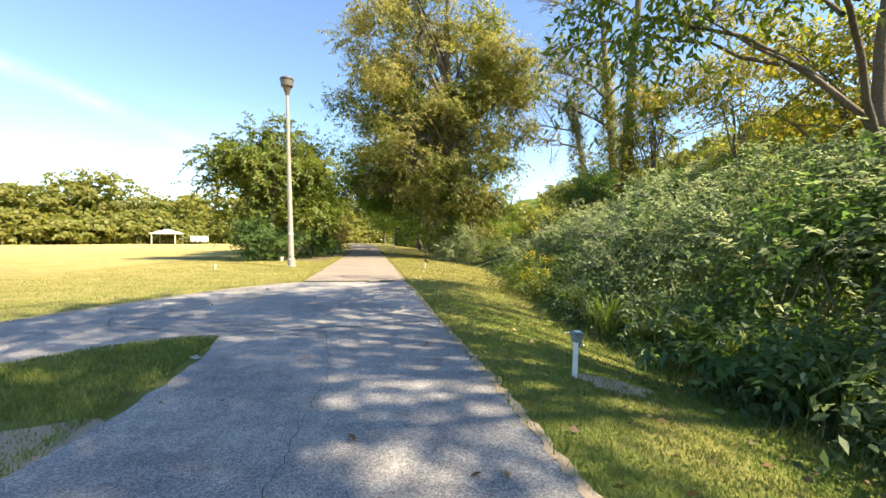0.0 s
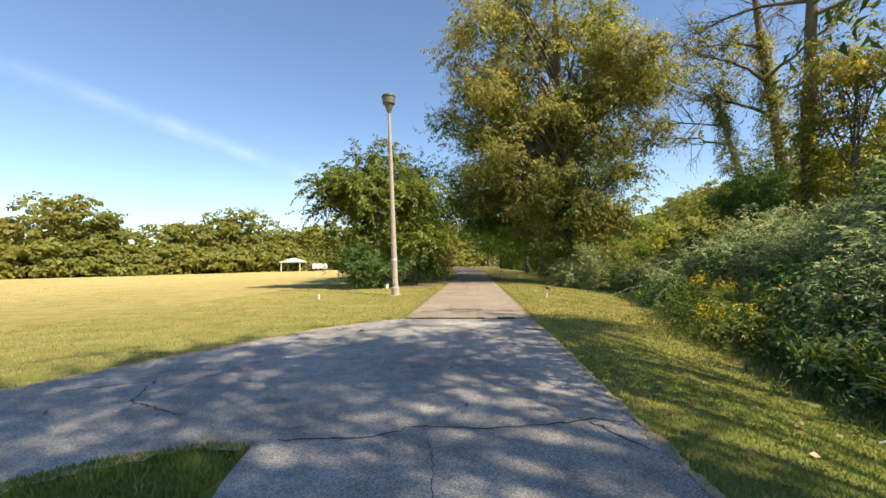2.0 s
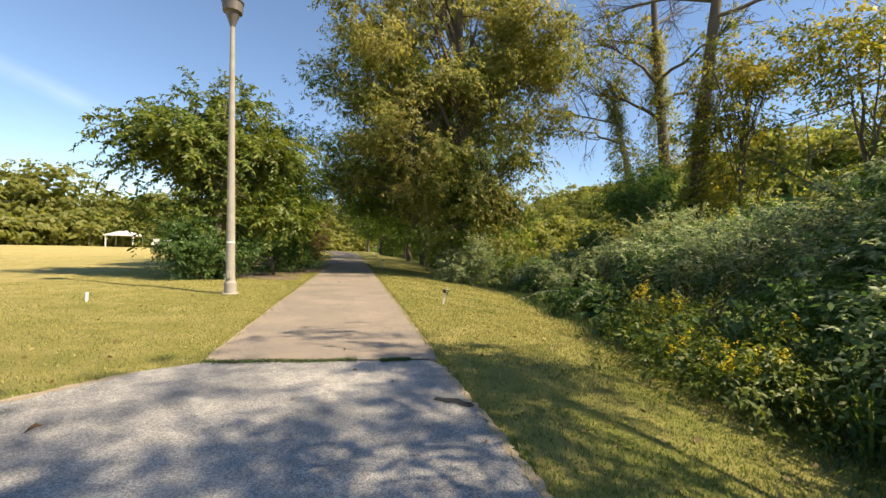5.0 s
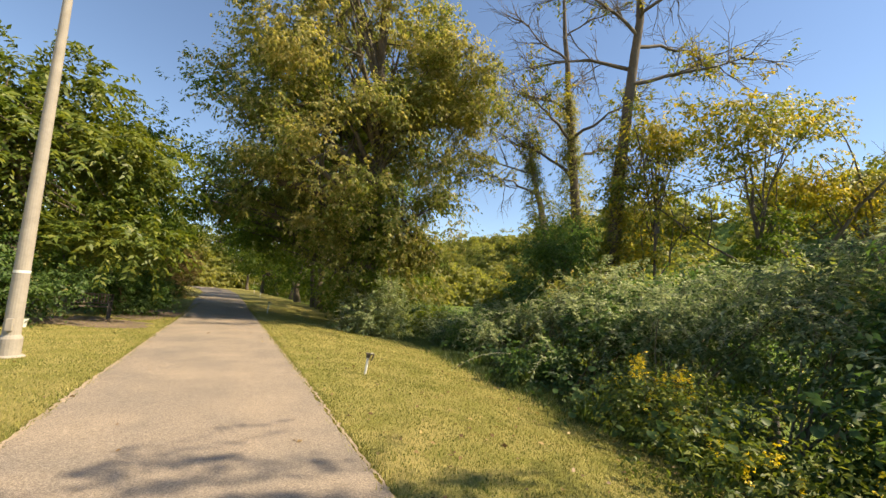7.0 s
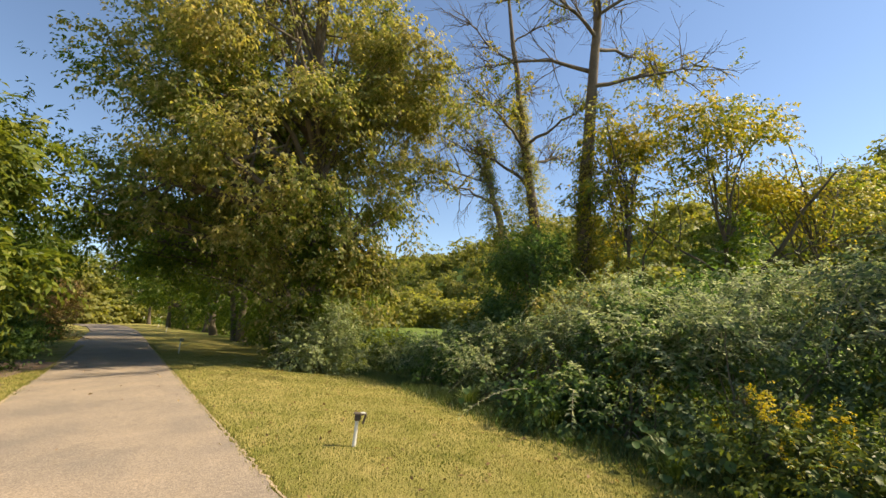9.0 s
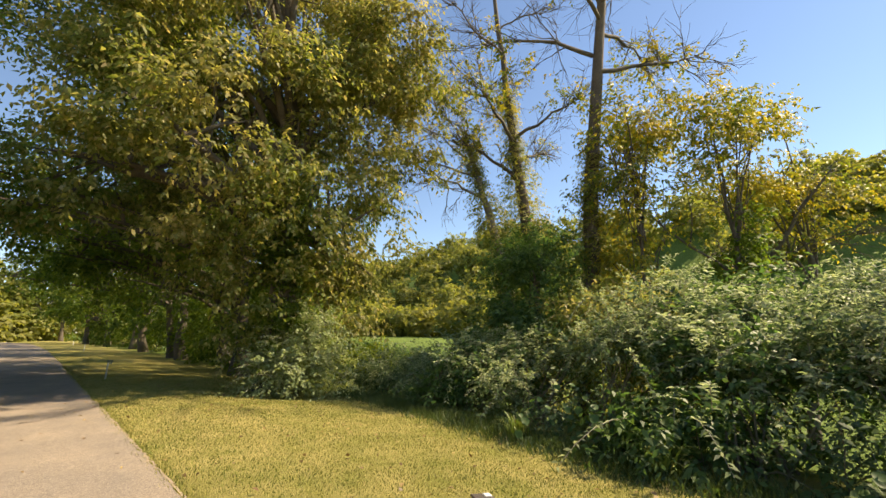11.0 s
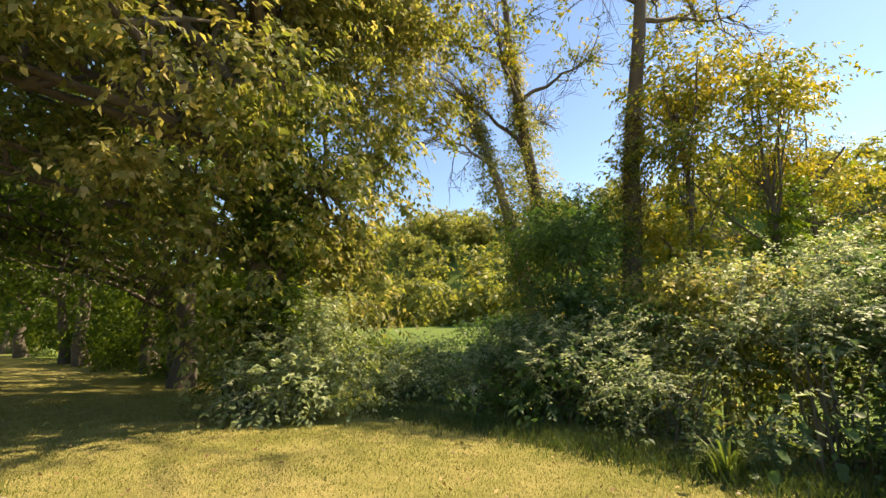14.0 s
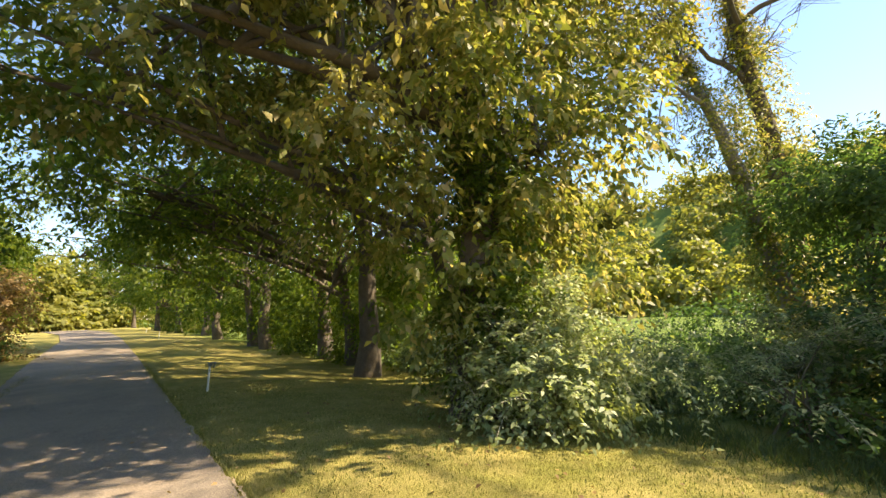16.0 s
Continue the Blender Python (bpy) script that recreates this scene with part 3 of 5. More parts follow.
# row of trees along the trail beyond
ROW = [(7.5, 38.75, 20, 21), (9.3, 46.0, 18, 22), (8.7, 54.8, 19, 23), (10.5, 63.0, 17, 24), (9.0, 72.0, 18, 25), (10.0, 84.0, 19, 26), (8.5, 98.0, 19, 27), (7.5, 115.0, 20, 28), (5.0, 140.0, 20, 29), (-3, 168, 22, 30)]
for x, y, h, sd in ROW:
    big = 1.0 if y < 60 else 0.5
    tree("trailside_tree", (x, y), h, [(-2.2, 0, h * 0.5, 6.0, 5.0, h * 0.27), (-1.5, 0.5, h * 0.75, 4.8, 4.6, h * 0.24), (-6.0, -0.8, h * 0.46, 4.2, 4.4, h * 0.2), (2.5, 0, h * 0.5, 4.0, 4.2, h * 0.3), (-2, 0, h * 0.24, 4.4, 4.0, h * 0.09), (1.5, 0, h * 0.16, 3.0, 3.6, h * 0.12)],
         "shady green trailside tree with a bare lower trunk", LEAF_DARK, sd, 0.36, (-0.6, 0), int(5200 * big), 9, 0.25 if y < 60 else 0.42, 1.0, 0.55, 16, group="row of trees beside the trail", clump=0.75, per=22, inner=0.55)
tree("trailside_tree", (9.6, 36.2), 17, [(-8.4, 0.6, 9.8, 3.4, 3.2, 2.0), (-6.4, 0.2, 12.5, 3.6, 3.2, 2.2), (-4.0, 1.0, 8.2, 3.0, 2.8, 1.6), (-9.8, 2.2, 7.8, 2.4, 2.4, 1.4), (-1.5, 0, 13.5, 3.2, 3.0, 2.6), (-11.4, -0.8, 9.0, 2.0, 2.4, 1.6), (-10.6, -0.8, 11.4, 2.0, 2.2, 1.3), (-10.8, -0.4, 6.6, 1.8, 2.2, 1.0)],
     "shady green tree arching over the trail", LEAF_DARK, 31, 0.34, (-2.5, 0), 4400, 10, 0.21, 0.95, 0.57, 24, group="row of trees beside the trail", clump=0.7, per=22)
tree("trailside_tree", (8.8, 42.5), 13, [(-7.4, 0.5, 5.9, 2.6, 2.6, 1.5), (-9.6, 0.5, 6.6, 2.2, 2.4, 1.7), (-5.0, 0, 7.4, 2.6, 2.6, 1.8), (-10.4, 1.0, 9.0, 2.4, 2.4, 1.6), (-2.0, 0, 10.5, 2.8, 2.8, 2.0)],
     "shady green tree arching low over the trail", LEAF_DARK, 32, 0.28, (-1.6, 0), 2300, 9, 0.23, 0.95, 0.36, 16, group="row of trees beside the trail", clump=0.7, per=22)
tree("trailside_tree", (8.9, 59.0), 15, [(-8.4, 0.5, 7.2, 2.8, 3.0, 1.9), (-11.2, 0.2, 8.4, 2.6, 3.0, 2.2), (-5.4, 0, 9.0, 2.8, 2.8, 2.2), (-12.8, 1.0, 5.8, 1.9, 2.4, 1.4), (-2.4, 0, 11.5, 3.0, 3.0, 2.2)],
     "shady green tree arching far over the trail", LEAF_DARK, 33, 0.3, (-1.6, 0), 2600, 9, 0.27, 0.95, 0.42, 16, group="row of trees beside the trail", clump=0.7, per=22)
# undergrowth beneath the row
for i, (x, y) in enumerate([(9.6, 41.5), (10.2, 48.5), (10.2, 52), (10.0, 58), (10.8, 66), (10.6, 75), (11, 86), (10.5, 97), (10, 110), (9.5, 124), (13, 45), (13.5, 55), (14, 64), (14, 74)]):
    shrub("understorey_shrub", (x, y), [(0, 0, 1.2, 1.8, 3.2, 1.6), (0.4, 1.0, 2.6, 1.8, 3.2, 1.8), (1.5, -1.5, 4.0, 2.2, 3.2, 2.4)], "dark leafy understorey shrub under the trees", LEAF_DARK, 40 + i, 900, 10, 0.22, 0.9, 0.3, 8, "undergrowth beside the trail")

# field side of the trail
tree("sumac_tree", (-5.6, 28.0), 9.4, [(-0.5, 0, 5.4, 2.3, 2.0, 1.6), (1.3, 0.6, 6.4, 2.0, 1.9, 1.3), (-1.5, 0, 7.4, 1.3, 1.2, 0.9), (0.6, 0, 8.2, 1.0, 1.0, 0.7), (-2.1, -0.3, 4.9, 1.1, 1.2, 0.9), (-1.6, 0.1, 3.2, 1.1, 1.2, 0.9), (2.1, 1.4, 5.2, 1.2, 1.6, 1.3), (0.4, 0, 2.3, 2.0, 1.6, 1.2), (2.3, 0.6, 3.2, 1.3, 1.4, 1.0)],
     "bushy green tree with feathery compound leaves", LEAF_SUMAC, 60, 0.22, (0.2, 0), 2100, 22, 0.25, 1.2, 0.45, 14, jit=0.02, droop=0.4, fork=0.25, width=0.36, hang=0.2, face=0.45)
shrub("bush", (-5.9, 27.0), [(0, 0, 0.9, 1.5, 1.1, 1.1), (0.9, 0.3, 0.9, 1.1, 1.0, 0.9), (-0.6, 0.3, 1.8, 1.1, 1.0, 0.9)], "dense green bush under the sumac", LEAF_VINE, 61, 1500, 11, 0.13, 0.6)
for i, (x, y, h) in enumerate([(-5.6, 34.0, 10.0), (-5.2, 40.5, 7.0), (-7.5, 47, 9), (-6.5, 58, 10), (-7.5, 72, 11), (-9.5, 90, 12), (-12, 112, 13), (-20, 140, 14)]):
    tree("roadside_tree", (x, y), h, [(0, 0, h * 0.45, 2.6, 2.6, h * 0.32), (0.6, 0.4, h * 0.7, 2.1, 2.2, h * 0.26), (-1.2, 0, h * 0.55, 2.0, 2.2, h * 0.25), (0.8, 0, h * 0.22, 1.8, 1.8, h * 0.16)],
         "dark green tree on the field side of the trail", LEAF_DARK, 70 + i, 0.2, (0, 0), 2400 if y < 60 else 900, 10, 0.21 if y < 60 else 0.36, 0.9, 0.38, 10, group="trees on the field side", fork=0.25)
for i, (x, y) in enumerate([(-3.5, 32.6), (-3.6, 37.5), (-3.8, 44), (-4.2, 54)]):
    shrub("low_bush", (x, y), [(0, 0, 0.6, 1.0, 1.3, 0.7), (-0.8, 0.3, 1.2, 1.1, 1.2, 1.0)], "low leafy bush beside the trail", LEAF_VINE, 90 + i, 900, 10, 0.14, 0.6, group="bushes on the field side")

shrub("rusty_shrub", (-3.9, 53.0), [(0, 0, 1.6, 1.3, 1.6, 1.5), (-0.4, 0.4, 3.2, 1.2, 1.4, 1.2), (0.4, -0.8, 0.8, 1.1, 1.1, 0.8)], "tall shrub with dry rust-tan leaves beside the trail", LEAF_RUST, 95, 900, 10, 0.16, 0.8)

# thicket along the bank
TH = "thicket along the bank"
thick = []
y = -1.0
while y < 28.5:
    thick.append((float(hedge_x(y)) + 1.5, y))
    y += 2.2
for i, (x, y) in enumerate(thick):
    tall = (2.4 if y < 12.5 else 2.65 if y < 18.5 else 1.95) + 0.3 * math.sin(i * 2.1)
    back = float(np.interp(y, [0, 12, 14.5, 17.5, 20, 24, 29], [0.0, 0.0, 0.9, 0.7, 0.3, 0.8, 1.2]))
    if y > 23:
        tall = 1.6
    shrub("thicket_shrub", (x, y), [(back * 0.8 - 0.1, 0, 0.5, 1.4, 1.6, 0.6), (0.7 + back, 0.2, tall * 0.68, 1.4, 1.6, tall * 0.44), (2.3 + back, 0, tall * 0.95, 1.8, 1.8, tall * 0.5), (back * 0.6 - 0.6, -0.6, 0.4, 1.0, 1.1, 0.45)],
          "tangled grey-green thicket shrub with pale arching tips", LEAF_HEDGE if i % 3 else LEAF_VINE, 100 + i, 2200, 12, 0.11 if i % 3 else 0.15, 0.65, 0.35, 16, TH, 150 if y < 12 else 380, gap=0.5)
for i, (x, y, t) in enumerate([(10.2, 30.2, 0.7), (10.8, 33.0, 0.75), (11.4, 36.0, 0.9), (13.0, 29.0, 1.0), (13.6, 32.5, 1.0), (14.2, 36.0, 1.1), (10.3, 38.5, 0.9), (16.5, 33.5, 1.3)]):
    shrub("low_thicket_shrub", (x, y), [(0, 0, t, 1.7, 1.8, t * 0.95), (0.6, 0.8, t * 1.3, 1.3, 1.3, t * 0.8)], "low dark-green thicket shrub below the bank", LEAF_VINE if i % 2 else LEAF_HEDGE, 180 + i, 900, 11, 0.14, 0.6, 0.35, 8, TH, 50, gap=0.3)
for i, (x, y) in enumerate([(10.5, 3), (11, 8), (12, 13), (12.5, 18), (12.6, 22), (13.2, 25.5), (16, 10), (17, 15), (18, 25), (20, 31), (23, 22), (22, 14), (27, 27)]):
    up = 0.0 if x < 13.5 else 0.6
    shrub("back_shrub", (x, y), [(0, 0, 2.0, 2.4, 2.4, 1.9), (0.8, 0.5, 3.2 + up, 2.2, 2.3, 1.6), (-0.8, 0.6, 2.8 + up, 1.8, 2, 1.5)], "rounded leafy shrub behind the thicket", LEAF_VINE if i % 2 else LEAF_BIG, 140 + i, 1200, 10, 0.18, 0.8, 0.3, 8, "shrubs behind the thicket", gap=0.4)
shrub("lime_bush", (10.6, 32.4), [(0, 0, 1.2, 0.9, 0.8, 0.9), (0.2, 0, 0.6, 0.9, 0.8, 0.6)], "bright lime-green sunlit bush", LEAF_LIME, 170, 600, 10, 0.13, 0.5)
tree("ailanthus_sapling", (15.2, 27.0), 5.6, [(0, 0, 3.6, 1.7, 1.7, 1.3), (0.3, 0.2, 4.8, 1.3, 1.3, 0.9)], "young sapling with long compound leaves", LEAF_VINE, 171, 0.07, (0.1, 0), 500, 20, 0.2, 1.3, 0.2, 8, droop=0.3, width=0.32)

# half-bare trees behind the thicket
def bare_tree(name, at, height, lean, trunk_r, label, seed, ivy_h, limbs, bark, tufts=0):
    r = np.random.default_rng(seed)
    z0 = float(ground_z(at[0], at[1])) - 0.1
    root = thing(name, (at[0], at[1], z0), label, "tree", "half-bare trees")
    height -= z0
    tp = wander((0, 0, 0), (lean[0], lean[1], height), 16, 0.07, r)
    s16 = np.linspace(0, 1, 16)
    tr = trunk_r * (1 - 0.85 * s16) + trunk_r * 0.3 * np.exp(-s16 * 20)
    v, f = tube_arrays([(tp, tr)], 12)
    part("trunk", mesh_np("trunk", v, f, bark, True), bark, root)
    tuft_at = []
    for s, az, ln, rise in limbs:
        st = np.array([np.interp(s, s16, tp[:, c]) for c in range(3)])
        r0 = float(np.interp(s, s16, tr)) * 0.5
        d = np.array([math.cos(az), math.sin(az), rise])
        main = wander(st, st + d * ln, 9, 0.10, r, -0.3)
        paths = [(main, np.linspace(r0, 0.014, 9))]
        for j in range(13):
            p0 = main[r.integers(2, 8)]
            d2 = unit(d + r.normal(0, 0.65, 3) + np.array([0, 0, 0.25]))
            l2 = ln * r.uniform(0.25, 0.5)
            sec = wander(p0, p0 + d2 * l2, 6, 0.06, r)
            paths.append((sec, np.linspace(0.03, 0.009, 6)))
            tuft_at.append(sec[r.integers(2, 6)])
            for m in range(8):
                p1 = sec[r.integers(1, 6)]
                d3 = unit(d2 + r.normal(0, 0.6, 3))
                paths.append((wander(p1, p1 + d3 * l2 * 0.5, 4, 0.03, r), np.linspace(0.011, 0.006, 4)))
        v, f = tube_arrays(paths, 5)
        part("branch", mesh_np("branch", v, f, bark, True), bark, root)
    if tufts:
        tuft_at.sort(key=lambda p: p[2])
        low = np.array(tuft_at[:tufts * 3])[r.permutation(min(tufts * 3, len(tuft_at)))[:tufts]]
        b = (low[:, None] + r.normal(0, 0.34, (len(low), 14, 3))).reshape(-1, 3)
        v, f = twig_leaves(b, unit(r.normal(0, 1, b.shape) + np.array([0, 0, 0.2])), np.full(len(b), 0.55), 8, 0.19, r, 0.4, 0.5)
        part("leaf_tuft", mesh_np("leaf_tuft", v, f, LEAF_YELLOW), LEAF_YELLOW, root, "scattered yellow-green leaf tufts")["kind"] = "stuff"
    if ivy_h > 0:
        ivy_h -= z0
        n = int(ivy_h * 115)
        s = r.uniform(0, ivy_h / height, n)
        c = np.stack([np.interp(s, s16, tp[:, c]) for c in range(3)], -1)
        a = r.uniform(0, 2 * np.pi, n)
        d = np.stack([np.cos(a), np.sin(a), np.zeros(n)], -1)
        fat = 0.14 + 0.9 * np.abs(np.sin(s * 9 + seed)) ** 3 + 0.4 * np.exp(-s * 9)
        v, f = twig_leaves(c + d * (fat * r.uniform(0.3, 1, n))[:, None], unit(d + r.normal(0, 0.5, (n, 3))), r.uniform(0.3, 0.7, n), 9, 0.14, r, 0.5)
        part("ivy", mesh_np("ivy", v, f, LEAF_BIG), LEAF_BIG, root, "leafy vine wrapped round the trunk")
    return root


bare_tree("half_bare_tree", (16.39, 25.5), 24, (-0.86, -3.07), 0.42, "tall half-bare tree with vines up its trunk", 201, 9.0, [(0.56, -0.6, 5.5, 0.2), (0.58, 2.4, 5, 0.12), (0.62, 0.0, 6.0, 0.2), (0.64, 3.0, 5.5, 0.25), (0.68, -1.0, 6.5, 0.35), (0.72, 1.9, 5, 0.4), (0.78, 3.6, 4, 0.5), (0.66, -2.4, 4, 0.3), (0.76, 0.3, 6, 0.3), (0.84, 1.2, 5, 0.6)], BARK, 16)
bare_tree("half_bare_tree", (18.12, 28.63), 24, (-0.9, 1.3), 0.43, "tall half-bare tree wrapped in vines", 202, 15, [(0.46, 2.6, 4, 0.5), (0.5, 0.0, 4.5, 0.4), (0.56, -1.0, 4, 0.5), (0.62, 2.2, 4.5, 0.5), (0.55, 3.3, 4.5, 0.3), (0.68, 0.5, 4, 0.6), (0.74, 2.9, 4.5, 0.5), (0.8, -0.5, 4, 0.6)], BARK, 18)
bare_tree("half_bare_tree", (16.5, 27.8), 12.5, (-0.66, 3.4), 0.44, "leaning half-bare tree with drooping grey twigs", 203, 12, [(0.8, 2.5, 6, 0.25), (0.86, 1.9, 6, 0.8), (0.96, 1.4, 6.5, 0.9), (0.97, 2.9, 5.5, 0.5), (0.9, 0.8, 5.5, 1.0), (0.72, 2.9, 4.5, 0.1), (0.97, 0.2, 5.0, 0.8)], BARK_PALE, 14)

bare_tree("half_bare_tree", (22.6, 25.4), 8.5, (1.8, -8.2), 0.26, "crooked dark leaning tree with few leaves", 204, 3, [(0.7, -0.9, 4.5, 0.25), (0.85, -0.4, 3.5, 0.5), (0.6, 0.4, 3, 0.6)], BARK, 5)

# yellowing trees
tree("yellowing_tree", (20.6, 20.2), 12.8, [(-0.8, 0.5, 9.2, 2.4, 2.4, 1.6), (-3.4, 2.2, 8.2, 2.4, 2.2, 1.8), (0.4, 0.2, 11.0, 1.8, 1.8, 1.3), (-4.6, 3.0, 6.2, 1.8, 1.8, 1.5), (1.2, -0.4, 7.6, 1.8, 1.8, 1.4), (-2.0, 1.4, 10.4, 1.6, 1.6, 1.2)], "small tree turning yellow behind the thicket", LEAF_YELLOW, 210, 0.17, (-0.9, 0.3), 2100, 9, 0.2, 0.7, 0.58, 9, clump=0.42, sink=0.1)
tree("yellowing_tree", (16.9, 22.6), 11.5, [(-0.9, 0.5, 8.4, 1.8, 1.8, 1.6), (0.4, 0.2, 10.2, 1.5, 1.5, 1.2), (0.9, -0.6, 6.4, 1.7, 1.7, 1.5), (-1.2, 0.6, 5.0, 1.6, 1.6, 1.3)], "slender tree with yellow and green leaves", LEAF_YELLOW, 214, 0.12, (-0.5, 0.4), 1100, 9, 0.2, 0.7, 0.46, 12, clump=0.4)
tree("yellowing_tree", (23.6, 19.4), 12, [(1.2, 0, 8.8, 2.6, 2.6, 2.0), (-0.5, 0.5, 10.2, 2.0, 2.0, 1.4), (3.2, -1, 7.5, 2.2, 2.2, 1.8), (4.5, -2, 9, 2, 2, 1.4)], "leaning yellow-leaved tree with a crooked dark limb", LEAF_YELLOW, 211, 0.24, (4.0, -1.6), 1700, 9, 0.2, 0.7, 0.58, 7, clump=0.42, sink=0.1)
shrub("ivy", (20.4, 21.8), [(0, -0.4, 4.0, 0.8, 0.8, 3.6), (-0.1, -1.2, 7.6, 1.0, 1.0, 2.4)], "dark vine-covered stump behind the thicket", LEAF_DARK, 213, 900, 10, 0.17, 0.5, 0.4, 6, category="ivy")
tree("yellowing_tree", (14.0, 10.5), 9.5, [(0, 0, 5.4, 2.6, 2.6, 1.6), (-0.8, 0.5, 7.4, 2.0, 2.0, 1.5), (1.5, -0.5, 4.4, 2.2, 2.2, 1.6)], "young tree with golden autumn leaves", LEAF_YELLOW, 212, 0.16, (0.3, 0.2), 1500, 9, 0.19, 0.8, 0.28, 12)
# shade trees at the start of the walk
tree("walnut_tree", (11.0, 0.4), 17, [(-3.8, 2.7, 12.6, 2.3, 2.2, 1.4), (-0.6, 4.4, 13.0, 2.8, 2.4, 1.6), (-3.6, -2.2, 12.4, 2.6, 2.7, 1.7), (0.0, -2.0, 13.4, 2.6, 2.6, 1.7), (-5.0, 0.4, 11.6, 1.5, 1.8, 1.0)],
     "walnut with hanging compound leaves beside the drive", LEAF_DARK, 220, 0.3, (-0.3, 0.2), 3000, 14, 0.23, 1.0, 0.56, 22, droop=0.5, width=0.4, clump=0.55, jit=0.04, gscale=0.55, group="walnuts over the drive")
tree("walnut_tree", (11.2, -7.0), 15, [(-3.4, 0.4, 11.6, 3.2, 3.4, 2.0), (0.0, 0.6, 12.2, 2.8, 3.2, 1.8), (-2.0, -4.0, 11.6, 3.2, 3.2, 2.0)], "walnut with hanging compound leaves beside the drive", LEAF_DARK, 221, 0.3, (-0.3, 0.2), 2000, 14, 0.23, 1.0, 0.5, 16, droop=0.5, width=0.4, clump=0.55, gscale=0.55, group="walnuts over the drive")
tree("walnut_sapling", (9.0, 6.6), 11, [(-3.4, 0.4, 5.6, 1.3, 1.5, 0.8), (-2.2, 0.2, 6.6, 1.2, 1.4, 0.8), (0, 0.6, 9.0, 2.0, 2.2, 1.2), (-0.6, 2.4, 9.9, 1.8, 1.1, 0.8), (0.6, 1.6, 9.2, 1.5, 1.1, 0.8)], "young walnut with low hanging leaves over the bank", LEAF_DARK, 222, 0.16, (-0.3, 0.2), 950, 16, 0.2, 1.1, 0.52, 9, droop=0.6, width=0.34, clump=0.4, jit=0.03, group="walnuts over the drive")


# ---- distant woods ----
def far_wood(name, spots, label, seed, cards=260, size=0.9):
    r = np.random.default_rng(seed)
    B, W, L = [], [], []
    for x, y, h, w in spots:
        z = float(ground_z(x, y))
        lob = [(x, y, z + h * 0.5, w, w, h * 0.5), (x + r.normal(0, w * 0.4), y + r.normal(0, w * 0.4), z + h * 0.72, w * 0.7, w * 0.7, h * 0.3), (x + r.normal(0, w * 0.5), y + r.normal(0, w * 0.5), z + h * 0.3, w * 0.8, w * 0.8, h * 0.3)]
        b, d = lobe_points(lob, cards, r, 0.3, per=6, clump=size * 0.7)
        B.append(b), W.append(unit(d + r.normal(0, 0.35, d.shape))), L.append(np.full(len(b), size * 1.2))
    B, W, L = np.concatenate(B), np.concatenate(W), np.concatenate(L)
    v, f = twig_leaves(B, W, L, 4, size, r, 0.3, 0.8)
    return tagged(part(name, mesh_np(name, v, f, LEAF_FAR), LEAF_FAR), label, "woods", kind="stuff")


r = np.random.default_rng(77)
far_wood("far_treeline", [(-100 + 5.3 * i + r.normal(0, 1.5), 62 + 4.45 * i + r.normal(0, 2), r.uniform(11, 17), r.uniform(4.5, 7)) for i in range(20)] + [(-100 + 7.5 * i, 72 + 6.3 * i, r.uniform(10, 13), 6) for i in range(13)]
         + [(-101 - 3.4 * i + r.normal(0, 1.5), 60 - 4.8 * i + r.normal(0, 2), r.uniform(13, 18), r.uniform(5, 7)) for i in range(17)] + [(-98 + 3.3 * i + r.normal(0, 1), 57 + 2.78 * i + r.normal(0, 1), r.uniform(4, 7), 3.6) for i in range(30)]
         + [(20 - 7 * i + r.normal(0, 2), 172 + r.normal(0, 8), r.uniform(12, 17), 6) for i in range(18)], "wooded edge of the far side of the field", 301, 620, 0.85)
spots = []
for i in range(260):
    x = r.uniform(92, 175)
    y = r.uniform(-60, 330)
    spots.append((x, y, r.uniform(6, 15), r.uniform(3.5, 6.5)))
far_wood("hillside_woods", spots, "dense woods covering the far hillside", 302, 190, 1.15)
far_wood("field_edge_trees", [(88 + r.normal(0, 2), -20 + 6 * i, r.uniform(8, 13), r.uniform(3.5, 5)) for i in range(45)] + [(14 + 5 * i + r.normal(0, 2), 112 + 2 * i + r.normal(0, 3), r.uniform(12, 16), 5) for i in range(15)], "trees along the edge of the far field", 303, 260, 1.1)


# ---- street lamp ----
lamp = thing("street_lamp", (-3.27, 21.6, float(ground_z(-3.27, 21.6)) - 0.02), "tall grey concrete lamp post with a drum head", "lamp post")
lamp.matrix_basis = lamp.matrix_basis @ pose(0, 0, 0, 0, -1.2, 0)
part("pole", lathe([(0.17, 0.0), (0.17, 0.35), (0.13, 0.42), (0.12, 1.6), (0.065, 8.0), (0.065, 8.25)]), CONC, lamp)
part("band", lathe([(0.124, 1.55), (0.124, 1.6)]), WHITEP, lamp, "white painted band")
part("collar", lathe([(0.07, 8.05), (0.09, 8.12), (0.2, 8.42), (0.24, 8.45)]), BRONZE, lamp)
part("head", lathe([(0.22, 8.44), (0.27, 8.47), (0.29, 8.72), (0.29, 8.82), (0.27, 8.86), (0.1, 8.9)], 24), BRONZE, lamp, "dark bronze drum lamp head")
part("rim", lathe([(0.305, 8.74), (0.315, 8.77), (0.305, 8.8)], 24), IRON, lamp, "dark rim round the head")
part("base_plate", lathe([(0.24, 0.0), (0.24, 0.03), (0.19, 0.06)], 20), CONC, lamp)
part("access_cover", box(-0.05, -0.185, 0.5, 0.05, -0.115, 0.72, 0.006), CONC, lamp)

